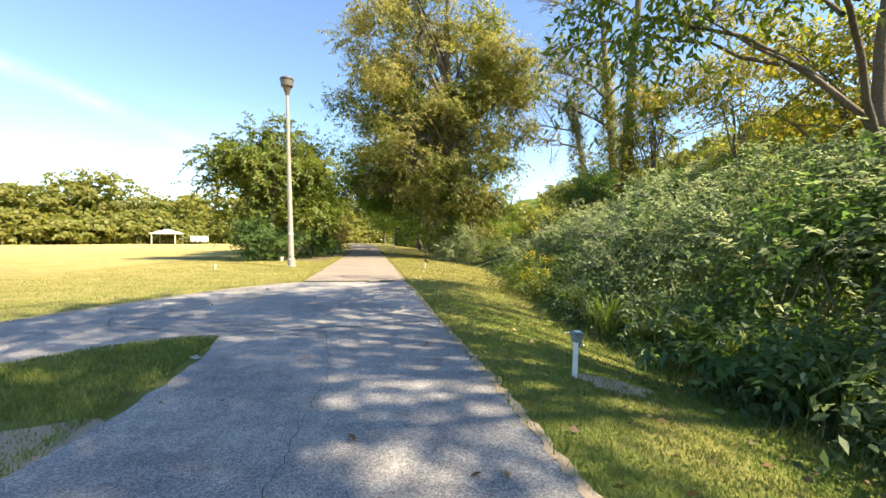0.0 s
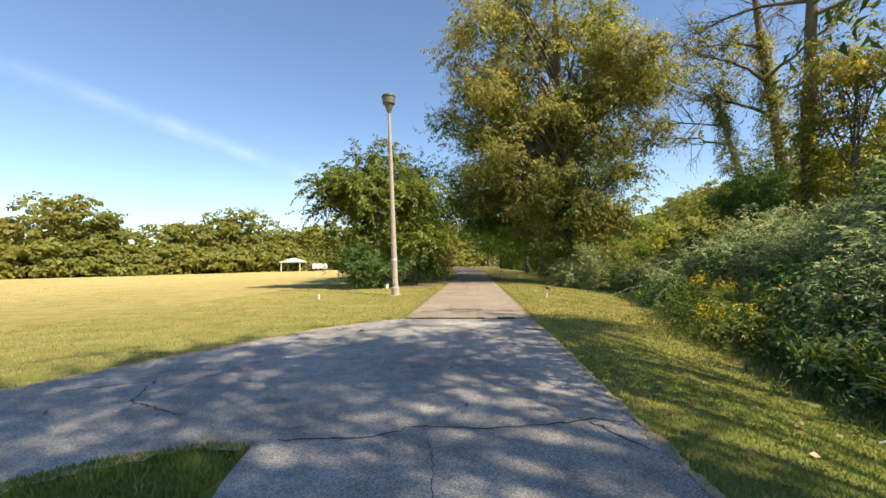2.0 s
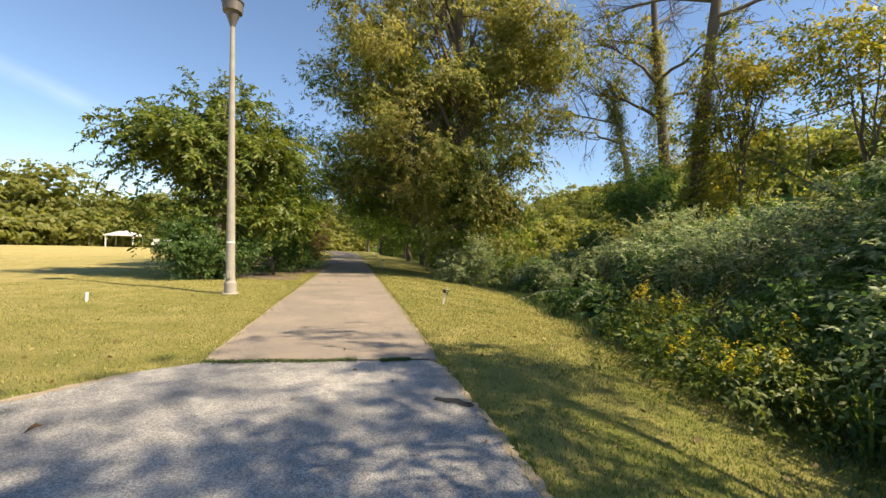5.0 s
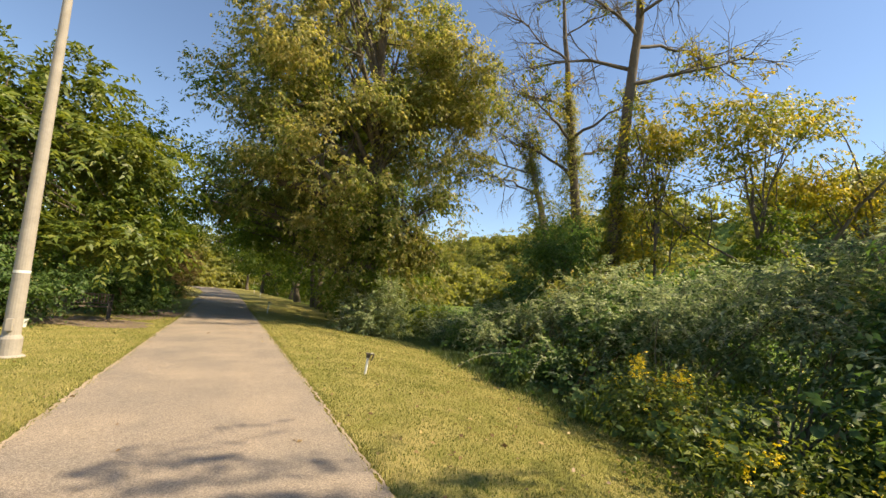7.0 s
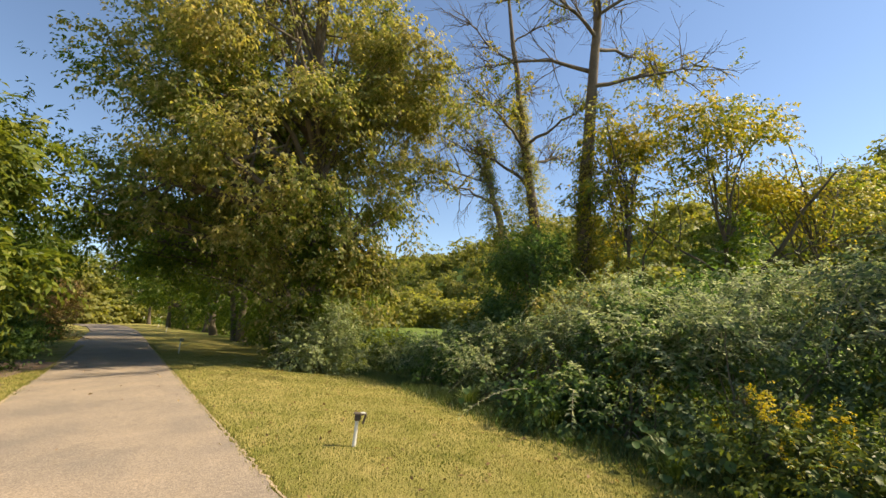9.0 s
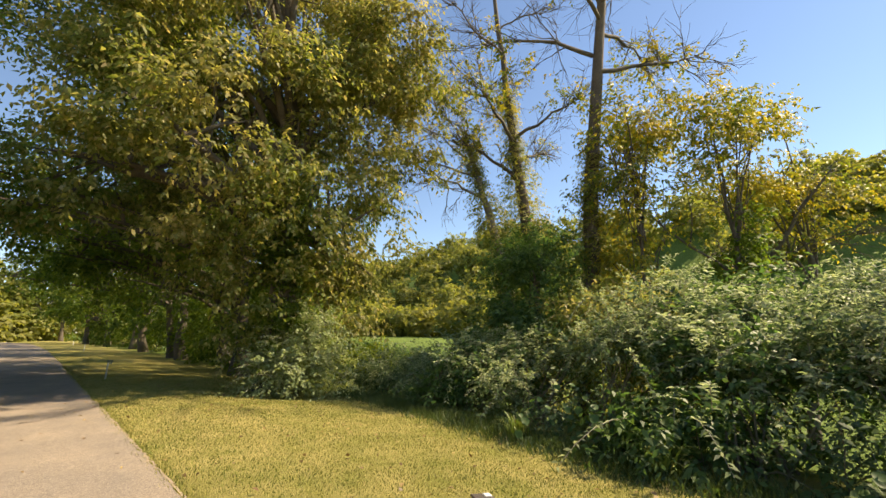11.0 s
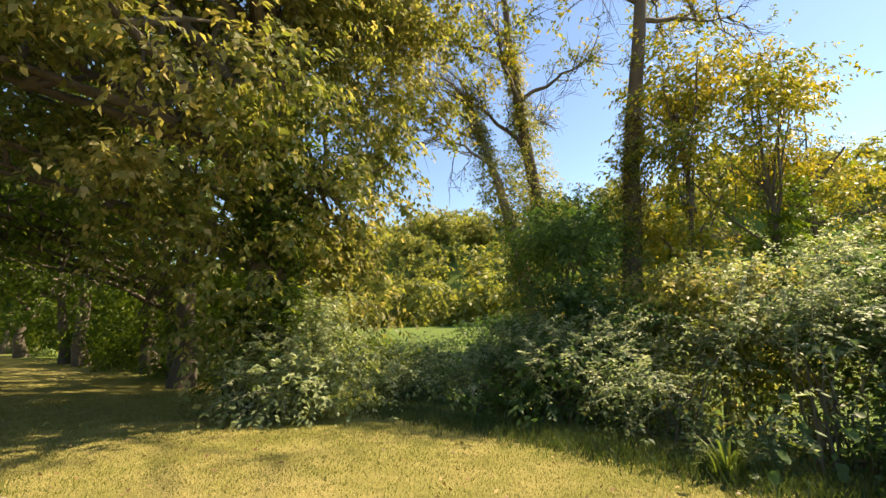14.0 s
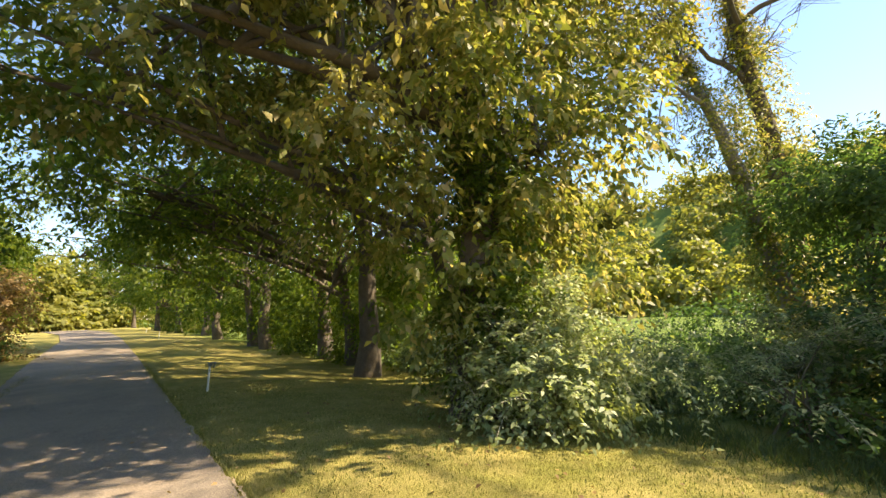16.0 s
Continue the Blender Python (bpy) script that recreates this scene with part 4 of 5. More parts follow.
# ---- small marker lights along the trail ----
def marker(at, head_mat, label, turn=0.0, high=0.36, tilt=3.0, out=0.12):
    """A thin stake with a hooded lamp cap, its bracket sagging to one side."""
    z = float(ground_z(at[0], at[1])) - 0.02
    m = thing("marker_post", (at[0], at[1], z), label, "marker post", "posts beside the trail", turn)
    m.matrix_basis = pose(at[0], at[1], z, 0, tilt, turn)
    part("stake", lathe([(0.026, -0.05), (0.026, high - 0.02), (0.02, high)], 10), WHITEP, m)
    h = box(-0.04, -0.045, high - 0.01, 0.045, 0.045, high + 0.07, 0.012)
    box_bm(h, -0.06, -0.055, high + 0.07, out, 0.055, high + 0.09, 0.008)
    part("cap", h, head_mat, m, "small hooded cap")
    tab = box(-0.012, -0.035, -0.13, 0.012, 0.035, 0.0, 0.005)
    bmesh.ops.transform(tab, verts=tab.verts, matrix=pose(out - 0.008, 0, high + 0.075, 0, 14, 0))
    part("bracket", tab, head_mat, m, "loose hanging bracket")
    part("lens", box(out - 0.08, -0.03, high + 0.089, out - 0.02, 0.03, high + 0.099, 0.003), PAPER, m, "pale lens on the cap")
    return m


marker((2.42, 5.02), GREENP, "white post with a grey-green cap beside the drive", 0, 0.38, 2, 0.06)
marker((2.85, 19.6), BROWNP, "white post with a brown hooded cap on the lawn", -25, 0.37, 5)
marker((2.34, 37.3), GREENP, "taller pale post with a grey-green cap in the trailside grass", 10, 0.62)
for x, y in ((4.2, 73), (4.6, 96)):
    marker((x, y), BROWNP, "dark-capped post in the trailside grass", 0, 0.7)


# ---- bench ----
def bench(at, turn):
    b = thing("park_bench", (at[0], at[1], float(ground_z(at[0], at[1]))), "weathered dark slatted park bench under the trees", "bench", "", turn)
    for i in range(4):
        part("seat_slat", box(-1.1, -0.42 + i * 0.11, 0.43, 1.1, -0.33 + i * 0.11, 0.46, 0.006), WOODG, b)
    part("top_rail", box(-1.1, 0.06, 0.84, 1.1, 0.11, 0.9, 0.006), WOODG, b)
    part("bottom_rail", box(-1.1, 0.06, 0.52, 1.1, 0.11, 0.57, 0.006), WOODG, b)
    for i in range(23):
        x = -1.05 + i * 0.0955
        part("back_slat", box(x - 0.022, 0.07, 0.57, x + 0.022, 0.1, 0.84), WOODG, b)
    for x in (-1.07, 1.07):
        part("arm_rest", box(x - 0.035, -0.44, 0.64, x + 0.035, 0.08, 0.68, 0.008), WOODG, b)
        for yy in (-0.4, 0.08):
            part("leg", box(x - 0.03, yy - 0.03, 0, x + 0.03, yy + 0.03, 0.66 if yy < 0 else 0.9, 0.005), IRON, b)
    return b


bench((-4.6, 29.9), 4)


# ---- ground details ----
def patch(name, at, rx, ry, mat, seed, label, category, lift=0.012, n=26):
    """An irregular spot of soil draped on the ground, its rim sunk in."""
    r = np.random.default_rng(seed)
    ph = r.uniform(0, 6.28, 4)
    rings = 7
    V = [(at[0], at[1], float(ground_z(*at)) + lift)]
    for k in range(1, rings + 1):
        for i in range(n):
            a = 2 * math.pi * i / n
            w = 1 + 0.18 * math.sin(3 * a + ph[0]) + 0.12 * math.sin(5 * a + ph[1]) + 0.07 * math.sin(9 * a + ph[2])
            x, y = at[0] + rx * w * k / rings * math.cos(a), at[1] + ry * w * k / rings * math.sin(a)
            V.append((x, y, float(ground_z(x, y)) + (lift if k < rings else -0.03)))
    bm = bmesh.new()
    vs = [bm.verts.new(v) for v in V]
    for i in range(n):
        bm.faces.new((vs[0], vs[1 + i], vs[1 + (i + 1) % n]))
        for k in range(rings - 1):
            a, b = 1 + k * n + i, 1 + k * n + (i + 1) % n
            bm.faces.new((vs[a], vs[a + n], vs[b + n], vs[b]))
    return tagged(part(name, bm, mat), label, category, kind="structure")


patch("mulch_bed", (-4.4, 28.7), 2.7, 1.9, MULCH, 1, "bed of dry leaves and mulch round the bench", "mulch")
patch("mulch_bed", (-2.6, 33.5), 1.2, 3.6, MULCH, 2, "bed of dry leaves and mulch along the trail edge", "mulch")
patch("bare_soil", (2.82, 4.95), 0.42, 0.26, DIRT, 3, "bare soil round the marker post", "soil")
patch("bare_soil", (-2.05, 3.95), 0.85, 0.7, DIRT, 4, "bare gravelly soil where the drive's edge is worn", "soil")


def ribbon(name, pts, width, mat, z, seed, label, category):
    """A thin uneven strip along a crooked line on the pavement."""
    r = np.random.default_rng(seed)
    L = []
    for (ax, ay), (bx, by) in zip(pts, pts[1:]):
        m = max(2, int(math.hypot(bx - ax, by - ay) / 0.06))
        for k in range(m):
            f = k / m
            L.append((ax + (bx - ax) * f + r.normal(0, 0.012), ay + (by - ay) * f + r.normal(0, 0.012)))
    bm = bmesh.new()
    prev = None
    for k, (x, y) in enumerate(L):
        dx, dy = (L[min(k + 1, len(L) - 1)][0] - L[max(k - 1, 0)][0]), (L[min(k + 1, len(L) - 1)][1] - L[max(k - 1, 0)][1])
        s = math.hypot(dx, dy) or 1
        w = width * r.uniform(0.3, 1.0)
        a, b = bm.verts.new((x - dy / s * w, y + dx / s * w, z)), bm.verts.new((x + dy / s * w, y - dx / s * w, z))
        if prev:
            bm.faces.new((prev[1], b, a, prev[0]))
        prev = (a, b)
    return tagged(part(name, bm, mat), label, category, kind="structure")


CR = "dark crack across the asphalt"
ribbon("crack", [(-1.35, 7.05), (-0.65, 7.12), (-0.3, 7.36), (0.2, 7.32), (0.8, 7.42), (1.15, 7.55), (1.45, 7.45)], 0.014, CRACK, 0.034, 1, CR, "crack")
ribbon("crack", [(1.1, 7.5), (1.25, 7.2), (1.42, 6.95)], 0.012, CRACK, 0.034, 2, CR, "crack")
ribbon("crack", [(-4.4, 8.2), (-3.6, 8.6), (-3.3, 7.9), (-2.4, 7.5)], 0.012, CRACK, 0.034, 3, CR, "crack")
ribbon("crack", [(-0.1, 3.0), (0.05, 5.4), (-0.2, 7.2)], 0.003, CRACK, 0.034, 4, "fine lengthwise crack in the asphalt", "crack")
ribbon("crack", [(-3.3, 7.9), (-2.9, 9.4), (-2.0, 11)], 0.009, CRACK, 0.034, 5, CR, "crack")
ribbon("joint", [(-1.5, JOINT + 0.015), (-0.5, JOINT - 0.06), (0.4, JOINT - 0.12), (1.42, JOINT - 0.185)], 0.03, CRACK, 0.0385, 6, "dark open joint between asphalt and tan paving", "joint")
ribbon("dark_patch", [(1.15, 12.25), (1.35, 12.15), (1.5, 11.95)], 0.07, CRACK, 0.036, 7, "dark patch at the asphalt edge", "patch")


ED = "pale grit washed along the pavement edge"
ribbon("grit_edge", [(1.5, 2.2), (1.53, 5.0), (1.5, 8.4), (1.52, 11.5), (1.46, 13.3)], 0.05, DIRT, 0.0345, 11, ED, "grit")
ribbon("grit_edge", [(-1.5, JOINT + 0.3), (-1.52, 18), (-1.5, 23), (-1.52, 28)], 0.035, DIRT, 0.0395, 12, ED, "grit")
ribbon("grit_edge", [(1.49, JOINT + 0.3), (1.52, 19), (1.5, 25), (1.52, 31)], 0.022, DIRT, 0.0395, 13, ED, "grit")
ribbon("grit_edge", [(-2.1, 13.45), (-3.05, 12.35), (-3.95, 10.75), (-4.75, 9.0), (-5.55, 7.2), (-7.1, 4.6)], 0.07, DIRT, 0.0345, 14, ED, "grit")
ribbon("grit_edge", [(-5.1, 3.1), (-3.2, 5.85), (-2.45, 6.6), (-1.85, 6.98), (-1.45, 6.9)], 0.1, DIRT, 0.0345, 15, ED, "grit")


# ---- grass ----
def blades(name, pts, hgt, rng, label, mat, wid=0.007, lean=0.5):
    """One blade a point, each a bent sliver of two faces."""
    n = len(pts)
    h = hgt * rng.uniform(0.5, 1.3, n)
    a = rng.uniform(0, 2 * np.pi, n)
    side = np.stack([np.cos(a), np.sin(a), np.zeros(n)], -1) * (wid * rng.uniform(0.7, 1.4, n))[:, None]
    b = rng.uniform(0, 2 * np.pi, n)
    tilt = np.stack([np.cos(b), np.sin(b), np.zeros(n)], -1) * (h * lean * rng.uniform(0.2, 1.2, n))[:, None]
    up = np.stack([np.zeros(n), np.zeros(n), h], -1)
    V = np.stack([pts - side, pts + side, pts + up + tilt], 1).reshape(-1, 3)
    ob = part(name, mesh_np(name, V, np.arange(len(V), dtype=np.int32).reshape(-1, 3), mat), mat)
    return tagged(ob, label, "grass", kind="stuff")


def on_ground(x, y, dz=-0.005):
    return np.stack([x, y, ground_z(x, y) + dz], -1)


rng = np.random.default_rng(9)
n = 210000
y = 0.5 + 38 * rng.uniform(0, 1, n) ** 1.3
x = 1.48 + rng.uniform(0, 1, n) * (hedge_x(y) + 0.5 - 1.48)
blades("bank_grass", on_ground(x, y), 0.036, rng, "short sun-dried grass on the mown bank", BLADES)
n = 120000
y = 0.5 + 32 * rng.uniform(0, 1, n) ** 1.2
x = -1.48 - 9 * rng.uniform(0, 1, n) ** 1.6
inroad = (y < 13.9) & (((x + 1.5) * 0.0 + y > 6.9 + (x + 1.5) * 1.05) & (y < 13.9 + (x + 1.5) * 1.75 + np.clip(-x - 3.5, 0, 9) * 0.1))
inroad |= (y < 6.9) & (x < -3.6) & (y > 13 + x * 2.2)
blades("field_grass", on_ground(x[~inroad], y[~inroad]), 0.038, rng, "short green and straw-coloured grass beside the trail", BLADES)
# ragged fringe over the pavement's rims
n = 16000
y = rng.uniform(0.5, 45, n)
right = rng.uniform(0, 1, n) < 0.6
x = np.where(right, 1.5, -1.5) + rng.normal(0, 0.05, n) + np.where(right, 0.04, -0.04)
ok = right | (y > 14) | (y < 6)
blades("edge_grass", on_ground(x[ok], y[ok]), 0.075, rng, "dry tufts of grass along the pavement edges", BLADES, 0.006, 0.9)
# turf in the corner between the two drives
n = 30000
x = rng.uniform(-5.1, -1.5, n)
y = np.interp(x, [-5.2, -3.2, -2.45, -1.85, -1.5], [3.0, 5.9, 6.65, 6.95, 6.95]) + 0.02 - 3.2 * rng.uniform(0, 1, n) ** 1.8
keep = np.hypot((x + 2.05) / 0.85, (y - 3.95) / 0.7) > 0.95
blades("corner_grass", on_ground(x[keep], y[keep]), 0.06, rng, "lush green turf in the corner of the drive", BLADES, 0.007, 0.7)
n = 2600
x = np.concatenate([rng.uniform(-1.5, 0.4, int(n * 0.7)), rng.uniform(0.7, 1.1, n - int(n * 0.7))])
bl = np.stack([x, JOINT - 0.09 - 0.066 * x + rng.normal(0, 0.035, n) + 0.02 * np.sin(x * 7), np.full(n, 0.03)], -1)
GREEN_BLADE = leaf_mat("green_blades", [(0, (0.05, 0.08, 0.025)), (1, (0.1, 0.14, 0.045))], 1.0, (0.08, 0.11, 0.03), 0.3)
blades("joint_weeds", bl, 0.03, rng, "green weeds growing out of the paving joint", GREEN_BLADE, 0.007, 0.8)
# long shaded grass at the foot of the thicket
n = 26000
y = rng.uniform(0, 34, n)
x = hedge_x(y) + rng.normal(0.15, 0.35, n)
blades("tall_grass", on_ground(x, y), 0.19, rng, "tall green grass at the foot of the thicket", GREEN_BLADE, 0.009, 0.8)


# fallen leaves on the lawn and the paving
rng = np.random.default_rng(91)
n = 900
y = rng.uniform(2, 37, n)
x = np.where(rng.uniform(0, 1, n) < 0.75, 1.6 + rng.uniform(0, 1, n) * (hedge_x(y) - 1.9), rng.uniform(-4.5, 1.6, n))
z = np.where(np.abs(x) < 1.6, 0.042, ground_z(x, y) + 0.03)
z = np.where((x <= -1.6) & (y < 14.5), 0.042, z)
FALLEN = leaf_mat("fallen_leaf", [(0, (0.1, 0.06, 0.03)), (0.6, (0.22, 0.13, 0.06)), (1, (0.45, 0.33, 0.14))], 1.0, (0.2, 0.14, 0.06), 0.3, 0.2)
v, f = twig_leaves(np.stack([x, y, z], -1), unit(rng.normal(0, 1, (n, 3)) * np.array([1, 1, 0.05])), np.full(n, 0.02), 1, 0.075, rng, 0.0, 0.6, hang=-0.25, face=0.0)
tagged(part("fallen_leaves", mesh_np("fallen_leaves", v, f, FALLEN), FALLEN), "scattered dry brown leaves on the grass and paving", "fallen leaves", kind="stuff")


# ---- flowers and weeds on the bank ----
def goldenrod(at, seed, size=1.0, count=7):
    r = np.random.default_rng(seed)
    z = float(ground_z(*at))
    g = thing("goldenrod", (at[0], at[1], z), "leafy weed clump with golden-yellow flower heads", "wildflower", "goldenrod on the bank")
    base, way = lobe_points([(0, 0, 0.45 * size, 0.5 * size, 0.5 * size, 0.45 * size)], 260, r, 0.2)
    base[:, 2] = np.abs(base[:, 2])
    v, f = twig_leaves(base, unit(way + np.array([0, 0, 0.5])), np.full(len(base), 0.3), 9, 0.09, r, 0.3, 0.4)
    part("foliage", mesh_np("foliage", v, f, LEAF_SUMAC), LEAF_SUMAC, g)
    for i in range(count):
        a, d = r.uniform(0, 6.28), r.uniform(0.1, 0.6) * size
        e = np.array([d * math.cos(a), d * math.sin(a), r.uniform(0.55, 1.05) * size])
        v, f = tube_arrays([(wander((0, 0, 0), e, 5, 0.02, r), np.linspace(0.006, 0.003, 5))], 4)
        part("stem", mesh_np("stem", v, f, STEM), STEM, g)
        nb = 15
        b = e + r.normal(0, 0.04, (nb, 3)) * np.array([1.0, 1.0, 1.9])
        v, f = twig_leaves(b, unit(r.normal(0, 1, (nb, 3)) + np.array([0, 0, 0.6])), np.full(nb, 0.07), 6, 0.035, r, 0.2, 0.7)
        part("flower_head", mesh_np("flower_head", v, f, PETAL), PETAL, g, "golden flower head")["kind"] = "stuff"
    return g


goldenrod((6.9, 15.75), 401, 1.25, 12)
goldenrod((6.6, 15.3), 405, 1.0, 7)
goldenrod((5.4, 13.7), 402, 0.7, 4)
goldenrod((5.0, 12.3), 403, 0.8, 5)
goldenrod((6.3, 12.6), 404, 1.0, 4)


def tall_weed(at, h, seed):
    """An upright weed with whorled lance leaves and a pale yellow-green top."""
    r = np.random.default_rng(seed)
    z = float(ground_z(*at))
    w = thing("tall_weed", (at[0], at[1], z), "upright weed with lance leaves and a pale top", "weed", "weeds on the bank")
    tip = np.array([r.normal(0, 0.08), r.normal(0, 0.08), h])
    line = wander((0, 0, 0), tip, 7, 0.015, r)
    v, f = tube_arrays([(line, np.linspace(0.012, 0.004, 7))], 5)
    part("stem", mesh_np("stem", v, f, STEM), STEM, w)
    for lo, hi, mat, nm in ((0.15, 0.72, LEAF_VINE, "foliage"), (0.72, 1.0, LEAF_LIME, "top")):
        s = np.linspace(lo, hi, 22 if lo < 0.5 else 20)
        b = np.stack([np.interp(s, np.linspace(0, 1, 7), line[:, c]) for c in range(3)], -1)
        a = np.arange(len(s)) * 2.4
        ww = np.stack([np.cos(a), np.sin(a), np.full(len(s), 0.35)], -1)
        ll = 0.26 * (1.15 - s)[:, None] * 1.4
        side = unit(np.cross(unit(ww), [0, 0, 1.0]))
        V = np.stack([b, b + ww * ll * 0.5 + side * ll * 0.12, b + ww * ll - np.array([0, 0, 0.25]) * ll, b + ww * ll * 0.5 - side * ll * 0.12], 1).reshape(-1, 3)
        part(nm, mesh_np(nm, V, np.arange(len(V), dtype=np.int32).reshape(-1, 4), mat), mat, w)
    return w


for i, (x, yy, h) in enumerate([(8.0, 20.9, 1.75), (7.9, 20.4, 1.6), (8.3, 22.8, 1.5), (6.6, 14.9, 1.3), (7.3, 17.6, 1.4), (5.0, 10.4, 1.3), (7.6, 19.2, 1.2)]):
    tall_weed((x, yy), h, 420 + i)


def reed_clump(at, seed, h=0.9, n=70):
    """A clump of long arching grass leaves."""
    r = np.random.default_rng(seed)
    g = thing("reed_grass", (at[0], at[1], float(ground_z(*at)) - 0.02), "clump of long arching green grass leaves", "grass clump", "grass clumps at the thicket")
    a = r.uniform(0, 2 * np.pi, n)
    out = np.stack([np.cos(a), np.sin(a), np.zeros(n)], -1)
    foot = out * r.uniform(0, 0.22, (n, 1))
    hh, reach = h * r.uniform(0.6, 1.2, n), h * r.uniform(0.25, 0.8, n)
    side = np.cross(out, [0, 0, 1.0])
    V, F, m = [], [], 7
    for s in np.linspace(0, 1, m):
        c = foot + out * (reach * s ** 1.6)[:, None] + np.array([0, 0, 1.0]) * (hh * (1.7 * s - 0.95 * s ** 2.2))[:, None]
        w = 0.014 * (1 - s) ** 0.6 + 0.0015
        V.append(np.stack([c - side * w, c + side * w], 1))
    V = np.stack(V, 1).reshape(-1, 3)
    for k in range(n):
        b = k * m * 2
        F += [(b + 2 * q, b + 2 * q + 1, b + 2 * q + 3, b + 2 * q + 2) for q in range(m - 1)]
    part("foliage", mesh_np("foliage", V, F, REED, True), REED, g)
    return g


REED = leaf_mat("reed_leaf", [(0, (0.09, 0.14, 0.03)), (0.7, (0.16, 0.22, 0.05)), (1, (0.3, 0.3, 0.1))], 0.6, (0.2, 0.24, 0.06), 0.4, 0.35)
rr = np.random.default_rng(31)
for i in range(30):
    yy = 3.5 + 9.2 * i / 29 + rr.normal(0, 0.15)
    reed_clump((float(hedge_x(yy)) + rr.uniform(0.0, 0.75), yy), 460 + i, rr.uniform(0.5, 0.95), 55)
for i, (x, yy, hh) in enumerate([(6.1, 14.2, 0.6), (6.5, 17.0, 0.6), (7.1, 19.6, 0.6), (7.4, 22.4, 0.6)]):
    reed_clump((x, yy), 495 + i, hh)


def broad_vine(at, seed):
    """A low vine with big rounded leaves."""
    r = np.random.default_rng(seed)
    z = float(ground_z(*at))
    g = thing("broadleaf_vine", (at[0], at[1], z), "low vine with large rounded green leaves", "vine", "vines on the bank")
    for i in range(44):
        c = np.array([r.normal(0, 0.45), r.normal(0, 0.6), abs(r.normal(0.45, 0.3))])
        nor = unit(np.array([-0.5, -0.3, 0.8]) + r.normal(0, 0.35, 3))
        u = unit(np.cross(nor, [0, 0, 1.0]))
        w = np.cross(nor, u)
        s = r.uniform(0.04, 0.085)
        a = np.linspace(0, 2 * np.pi, 10, endpoint=False)
        rad = s * (1 + 0.15 * np.cos(a) + 0.1 * np.cos(3 * a))
        rim = c + np.cos(a)[:, None] * rad[:, None] * w + np.sin(a)[:, None] * rad[:, None] * u
        V = np.concatenate([[c - nor * s * 0.25], rim])
        F = [(0, 1 + k, 1 + (k + 1) % 10) for k in range(10)]
        part("leaf", mesh_np("leaf", V, F, LEAF_VINE, True), LEAF_VINE, g)
    return g


for i, (x, yy) in enumerate([(6.3, 14.6), (6.6, 16.6), (7.6, 19.9), (7.7, 21.6), (5.9, 14.0)]):
    broad_vine((x, yy), 440 + i)


# ---- pale boulder at the drive's corner ----
bm = bmesh.new()
bmesh.ops.create_icosphere(bm, subdivisions=3, radius=0.19)
for v in bm.verts:
    v.co *= 1 + 0.35 * noise.noise(v.co * 6.0) + 0.12 * noise.noise(v.co * 15.0)
    v.co.x *= 1.2
    v.co.z = max(v.co.z * 0.95, -0.1)
rock = part("boulder", bm, WHITEP)
rock.matrix_basis = pose(-2.4, 4.52, float(ground_z(-2.4, 4.52)) + 0.1, 0, 0, 20)
tagged(rock, "pale weathered boulder on bare soil by the drive", "boulder")


# ---- litter ----
def scrap(at, size, seed, label="scrap of white paper on the ground", z=None):
    r = np.random.default_rng(seed)
    bm = bmesh.new()
    n = 5
    grid = [[bm.verts.new(((i / n - 0.5) * size * r.uniform(0.8, 1.2), (j / n - 0.5) * size * 0.6, 0.01 + abs(r.normal(0, size * 0.12)))) for j in range(n)] for i in range(n)]
    for i in range(n - 1):
        for j in range(n - 1):
            bm.faces.new((grid[i][j], grid[i + 1][j], grid[i + 1][j + 1], grid[i][j + 1]))
    bmesh.ops.solidify(bm, geom=bm.faces[:], thickness=0.003)
    ob = part("paper_scrap", bm, PAPER)
    ob.matrix_basis = pose(at[0], at[1], float(ground_z(*at)) if z is None else z, 0, 0, r.uniform(0, 180))
    return tagged(ob, label, "litter")


scrap((-1.42, 6.05), 0.14, 1)
scrap((0.42, 6.3), 0.04, 2, "small white scrap on the asphalt", 0.03)
scrap((-0.12, 3.3), 0.06, 3, "small white scrap on the asphalt", 0.03)
scrap((3.9, 8.1), 0.12, 4, "white scrap lying in the grass")
scrap((3.6, 7.0), 0.1, 5, "white scrap lying in the grass")
stake = thing("survey_stake", (-5.95, 19.7, float(ground_z(-5.95, 19.7))), "short white stake leaning in the field grass", "stake")
part("post", lathe([(0.035, -0.05), (0.035, 0.2), (0.03, 0.22)], 10), WHITEP, stake)
bucket = thing("bucket", (-4.75, 26.6, float(ground_z(-4.75, 26.6))), "small white bucket behind the lamp post", "bucket")
part("body", lathe([(0.1, 0), (0.13, 0.22), (0.135, 0.24), (0.12, 0.24), (0.095, 0.03)], 16), WHITEP, bucket)


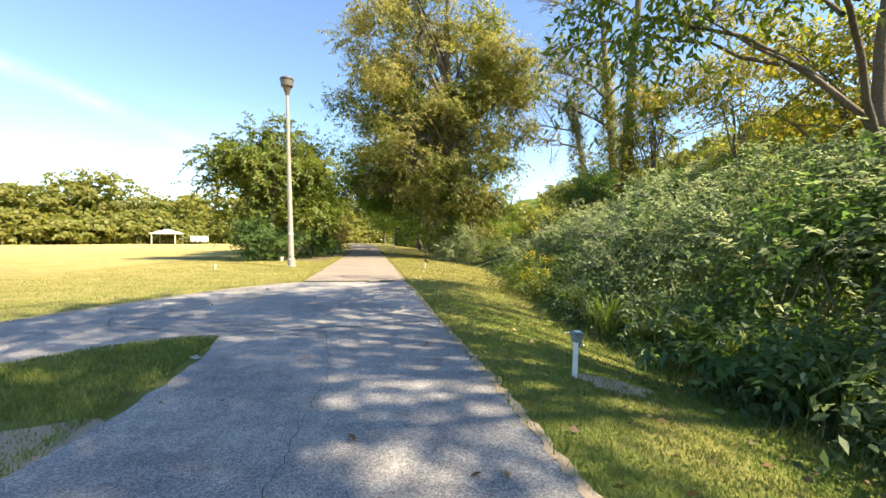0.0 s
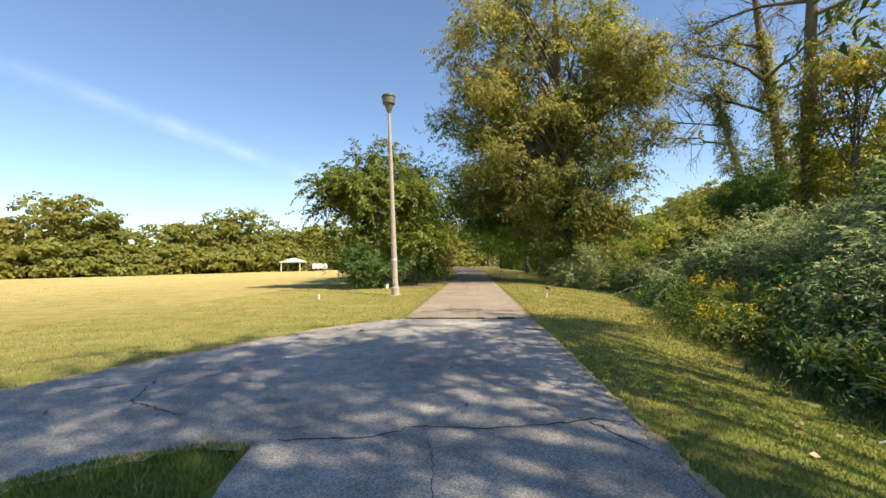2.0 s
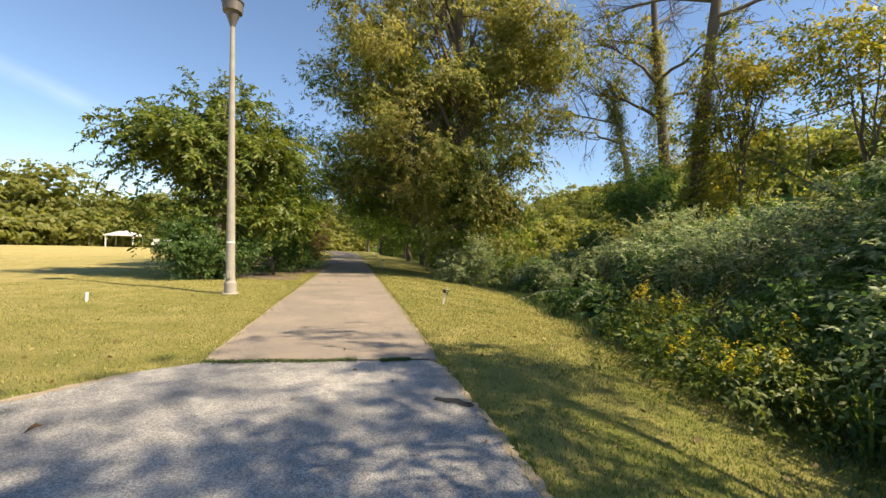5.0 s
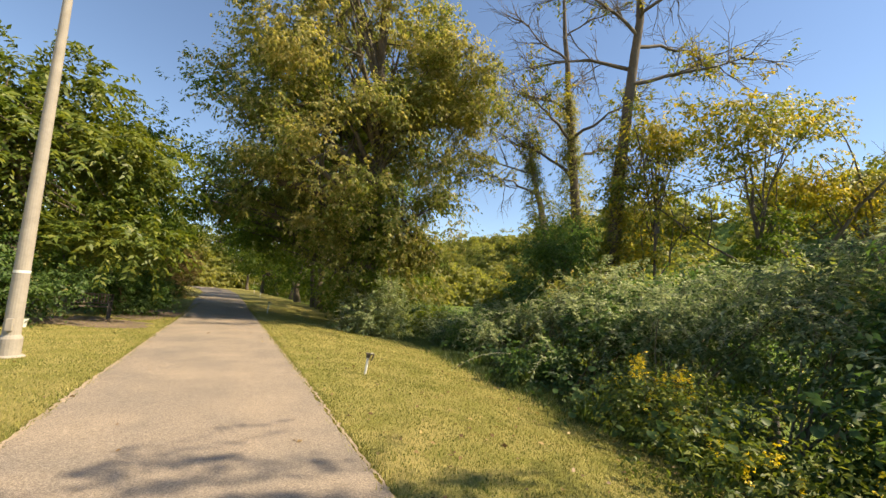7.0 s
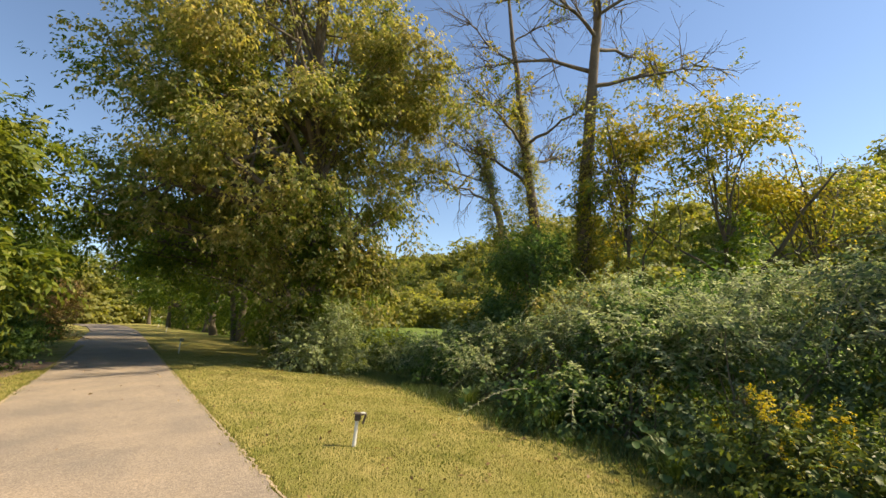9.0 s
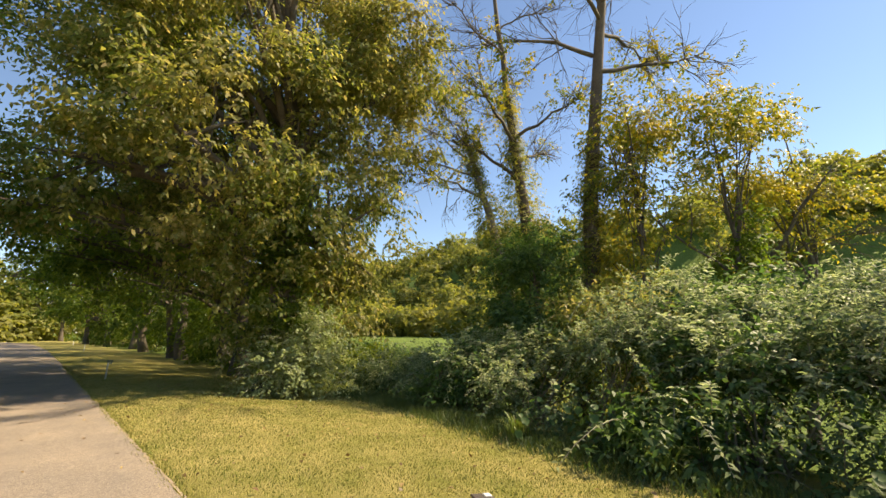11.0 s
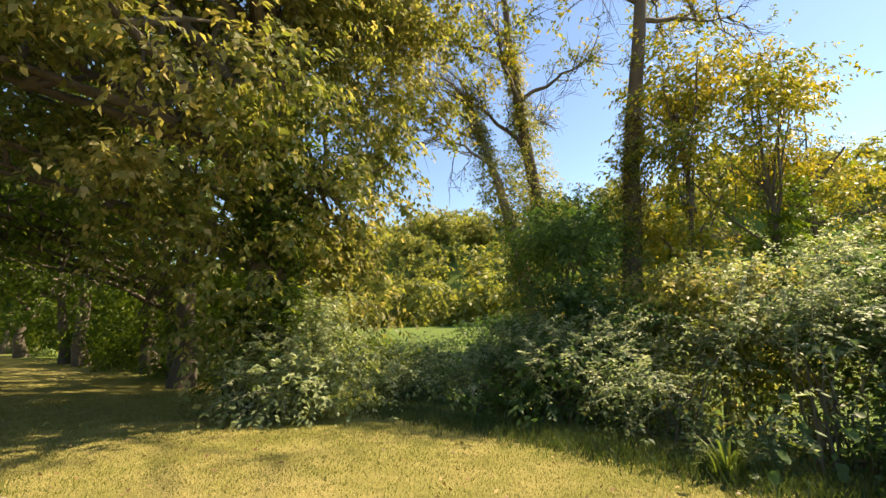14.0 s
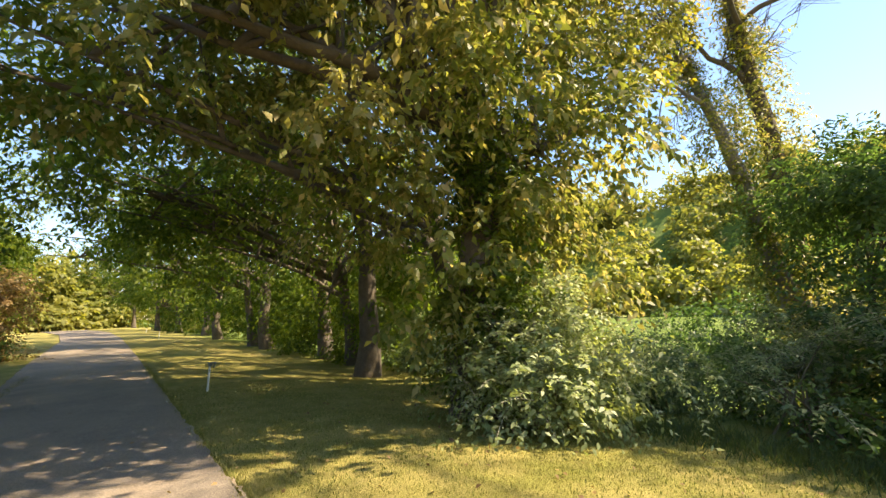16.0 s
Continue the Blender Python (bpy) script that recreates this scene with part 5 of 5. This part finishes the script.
# ---- far side of the field ----
gz = lambda a, b: float(ground_z(a, b))
gaz = thing("picnic_shelter", (-41.5, 95.5, gz(-41.5, 95.5)), "open picnic shelter with a pale hipped roof", "shelter")
bm = bmesh.new()
lo = [bm.verts.new((sx * 2.5, sy * 2.0, 2.1)) for sx, sy in ((-1, -1), (1, -1), (1, 1), (-1, 1))]
lo2 = [bm.verts.new((sx * 2.5, sy * 2.0, 2.25)) for sx, sy in ((-1, -1), (1, -1), (1, 1), (-1, 1))]
hi = [bm.verts.new((-0.4, 0, 3.1)), bm.verts.new((0.4, 0, 3.1))]
bm.faces.new(lo[::-1])
for k in range(4):
    bm.faces.new((lo[k], lo[(k + 1) % 4], lo2[(k + 1) % 4], lo2[k]))
bm.faces.new((lo2[0], lo2[1], hi[1], hi[0]))
bm.faces.new((lo2[2], lo2[3], hi[0], hi[1]))
bm.faces.new((lo2[1], lo2[2], hi[1]))
bm.faces.new((lo2[3], lo2[0], hi[0]))
part("roof", bm, ROOF, gaz)
for sx in (-1, 1):
    for sy in (-1, 1):
        part("post", box(sx * 2.2 - 0.08, sy * 1.7 - 0.08, 0, sx * 2.2 + 0.08, sy * 1.7 + 0.08, 2.12), WHITEP, gaz)
for x, yy in ((-51.4, 95.5), (-47.1, 95.5)):
    sg = thing("round_sign", (x, yy, gz(x, yy)), "round white board on a post across the field", "sign", "boards across the field")
    part("post", box(-0.05, -0.05, 0, 0.05, 0.05, 2.3), WOODG, sg)
    d = lathe([(0.43, -0.04), (0.46, 0.0), (0.43, 0.04)], 18)
    bmesh.ops.transform(d, verts=d.verts, matrix=pose(0, -0.1, 2.5, 90, 0, 0))
    part("board", d, WHITEP, sg)
for x, yy, w in ((-36.3, 98.0, 3.0),):
    v = thing("parked_trailer", (x, yy, gz(x, yy)), "low white trailer parked by the far trees", "trailer", "white trailers across the field")
    part("body", box(-w / 2, -1, 0.45, w / 2, 1, 1.7, 0.12), WHITEP, v)
    for sx in (-0.5, 0.5):
        wh = lathe([(0.3, -0.1), (0.34, 0.0), (0.3, 0.1)], 16)
        bmesh.ops.transform(wh, verts=wh.verts, matrix=pose(sx, -1.0, 0.33, 90, 0, 0))
        part("wheel", wh, IRON, v)
for x in (-57.4, -54.2):
    blk = part("kerb_block", box(-0.9, -0.15, -0.05, 0.9, 0.15, 0.22, 0.03), WHITEP)
    blk.matrix_basis = pose(x, 92.0, gz(x, 92.0), 0, 0, 4)
    tagged(blk, "low white concrete block at the field's edge", "kerb block", "white blocks across the field")
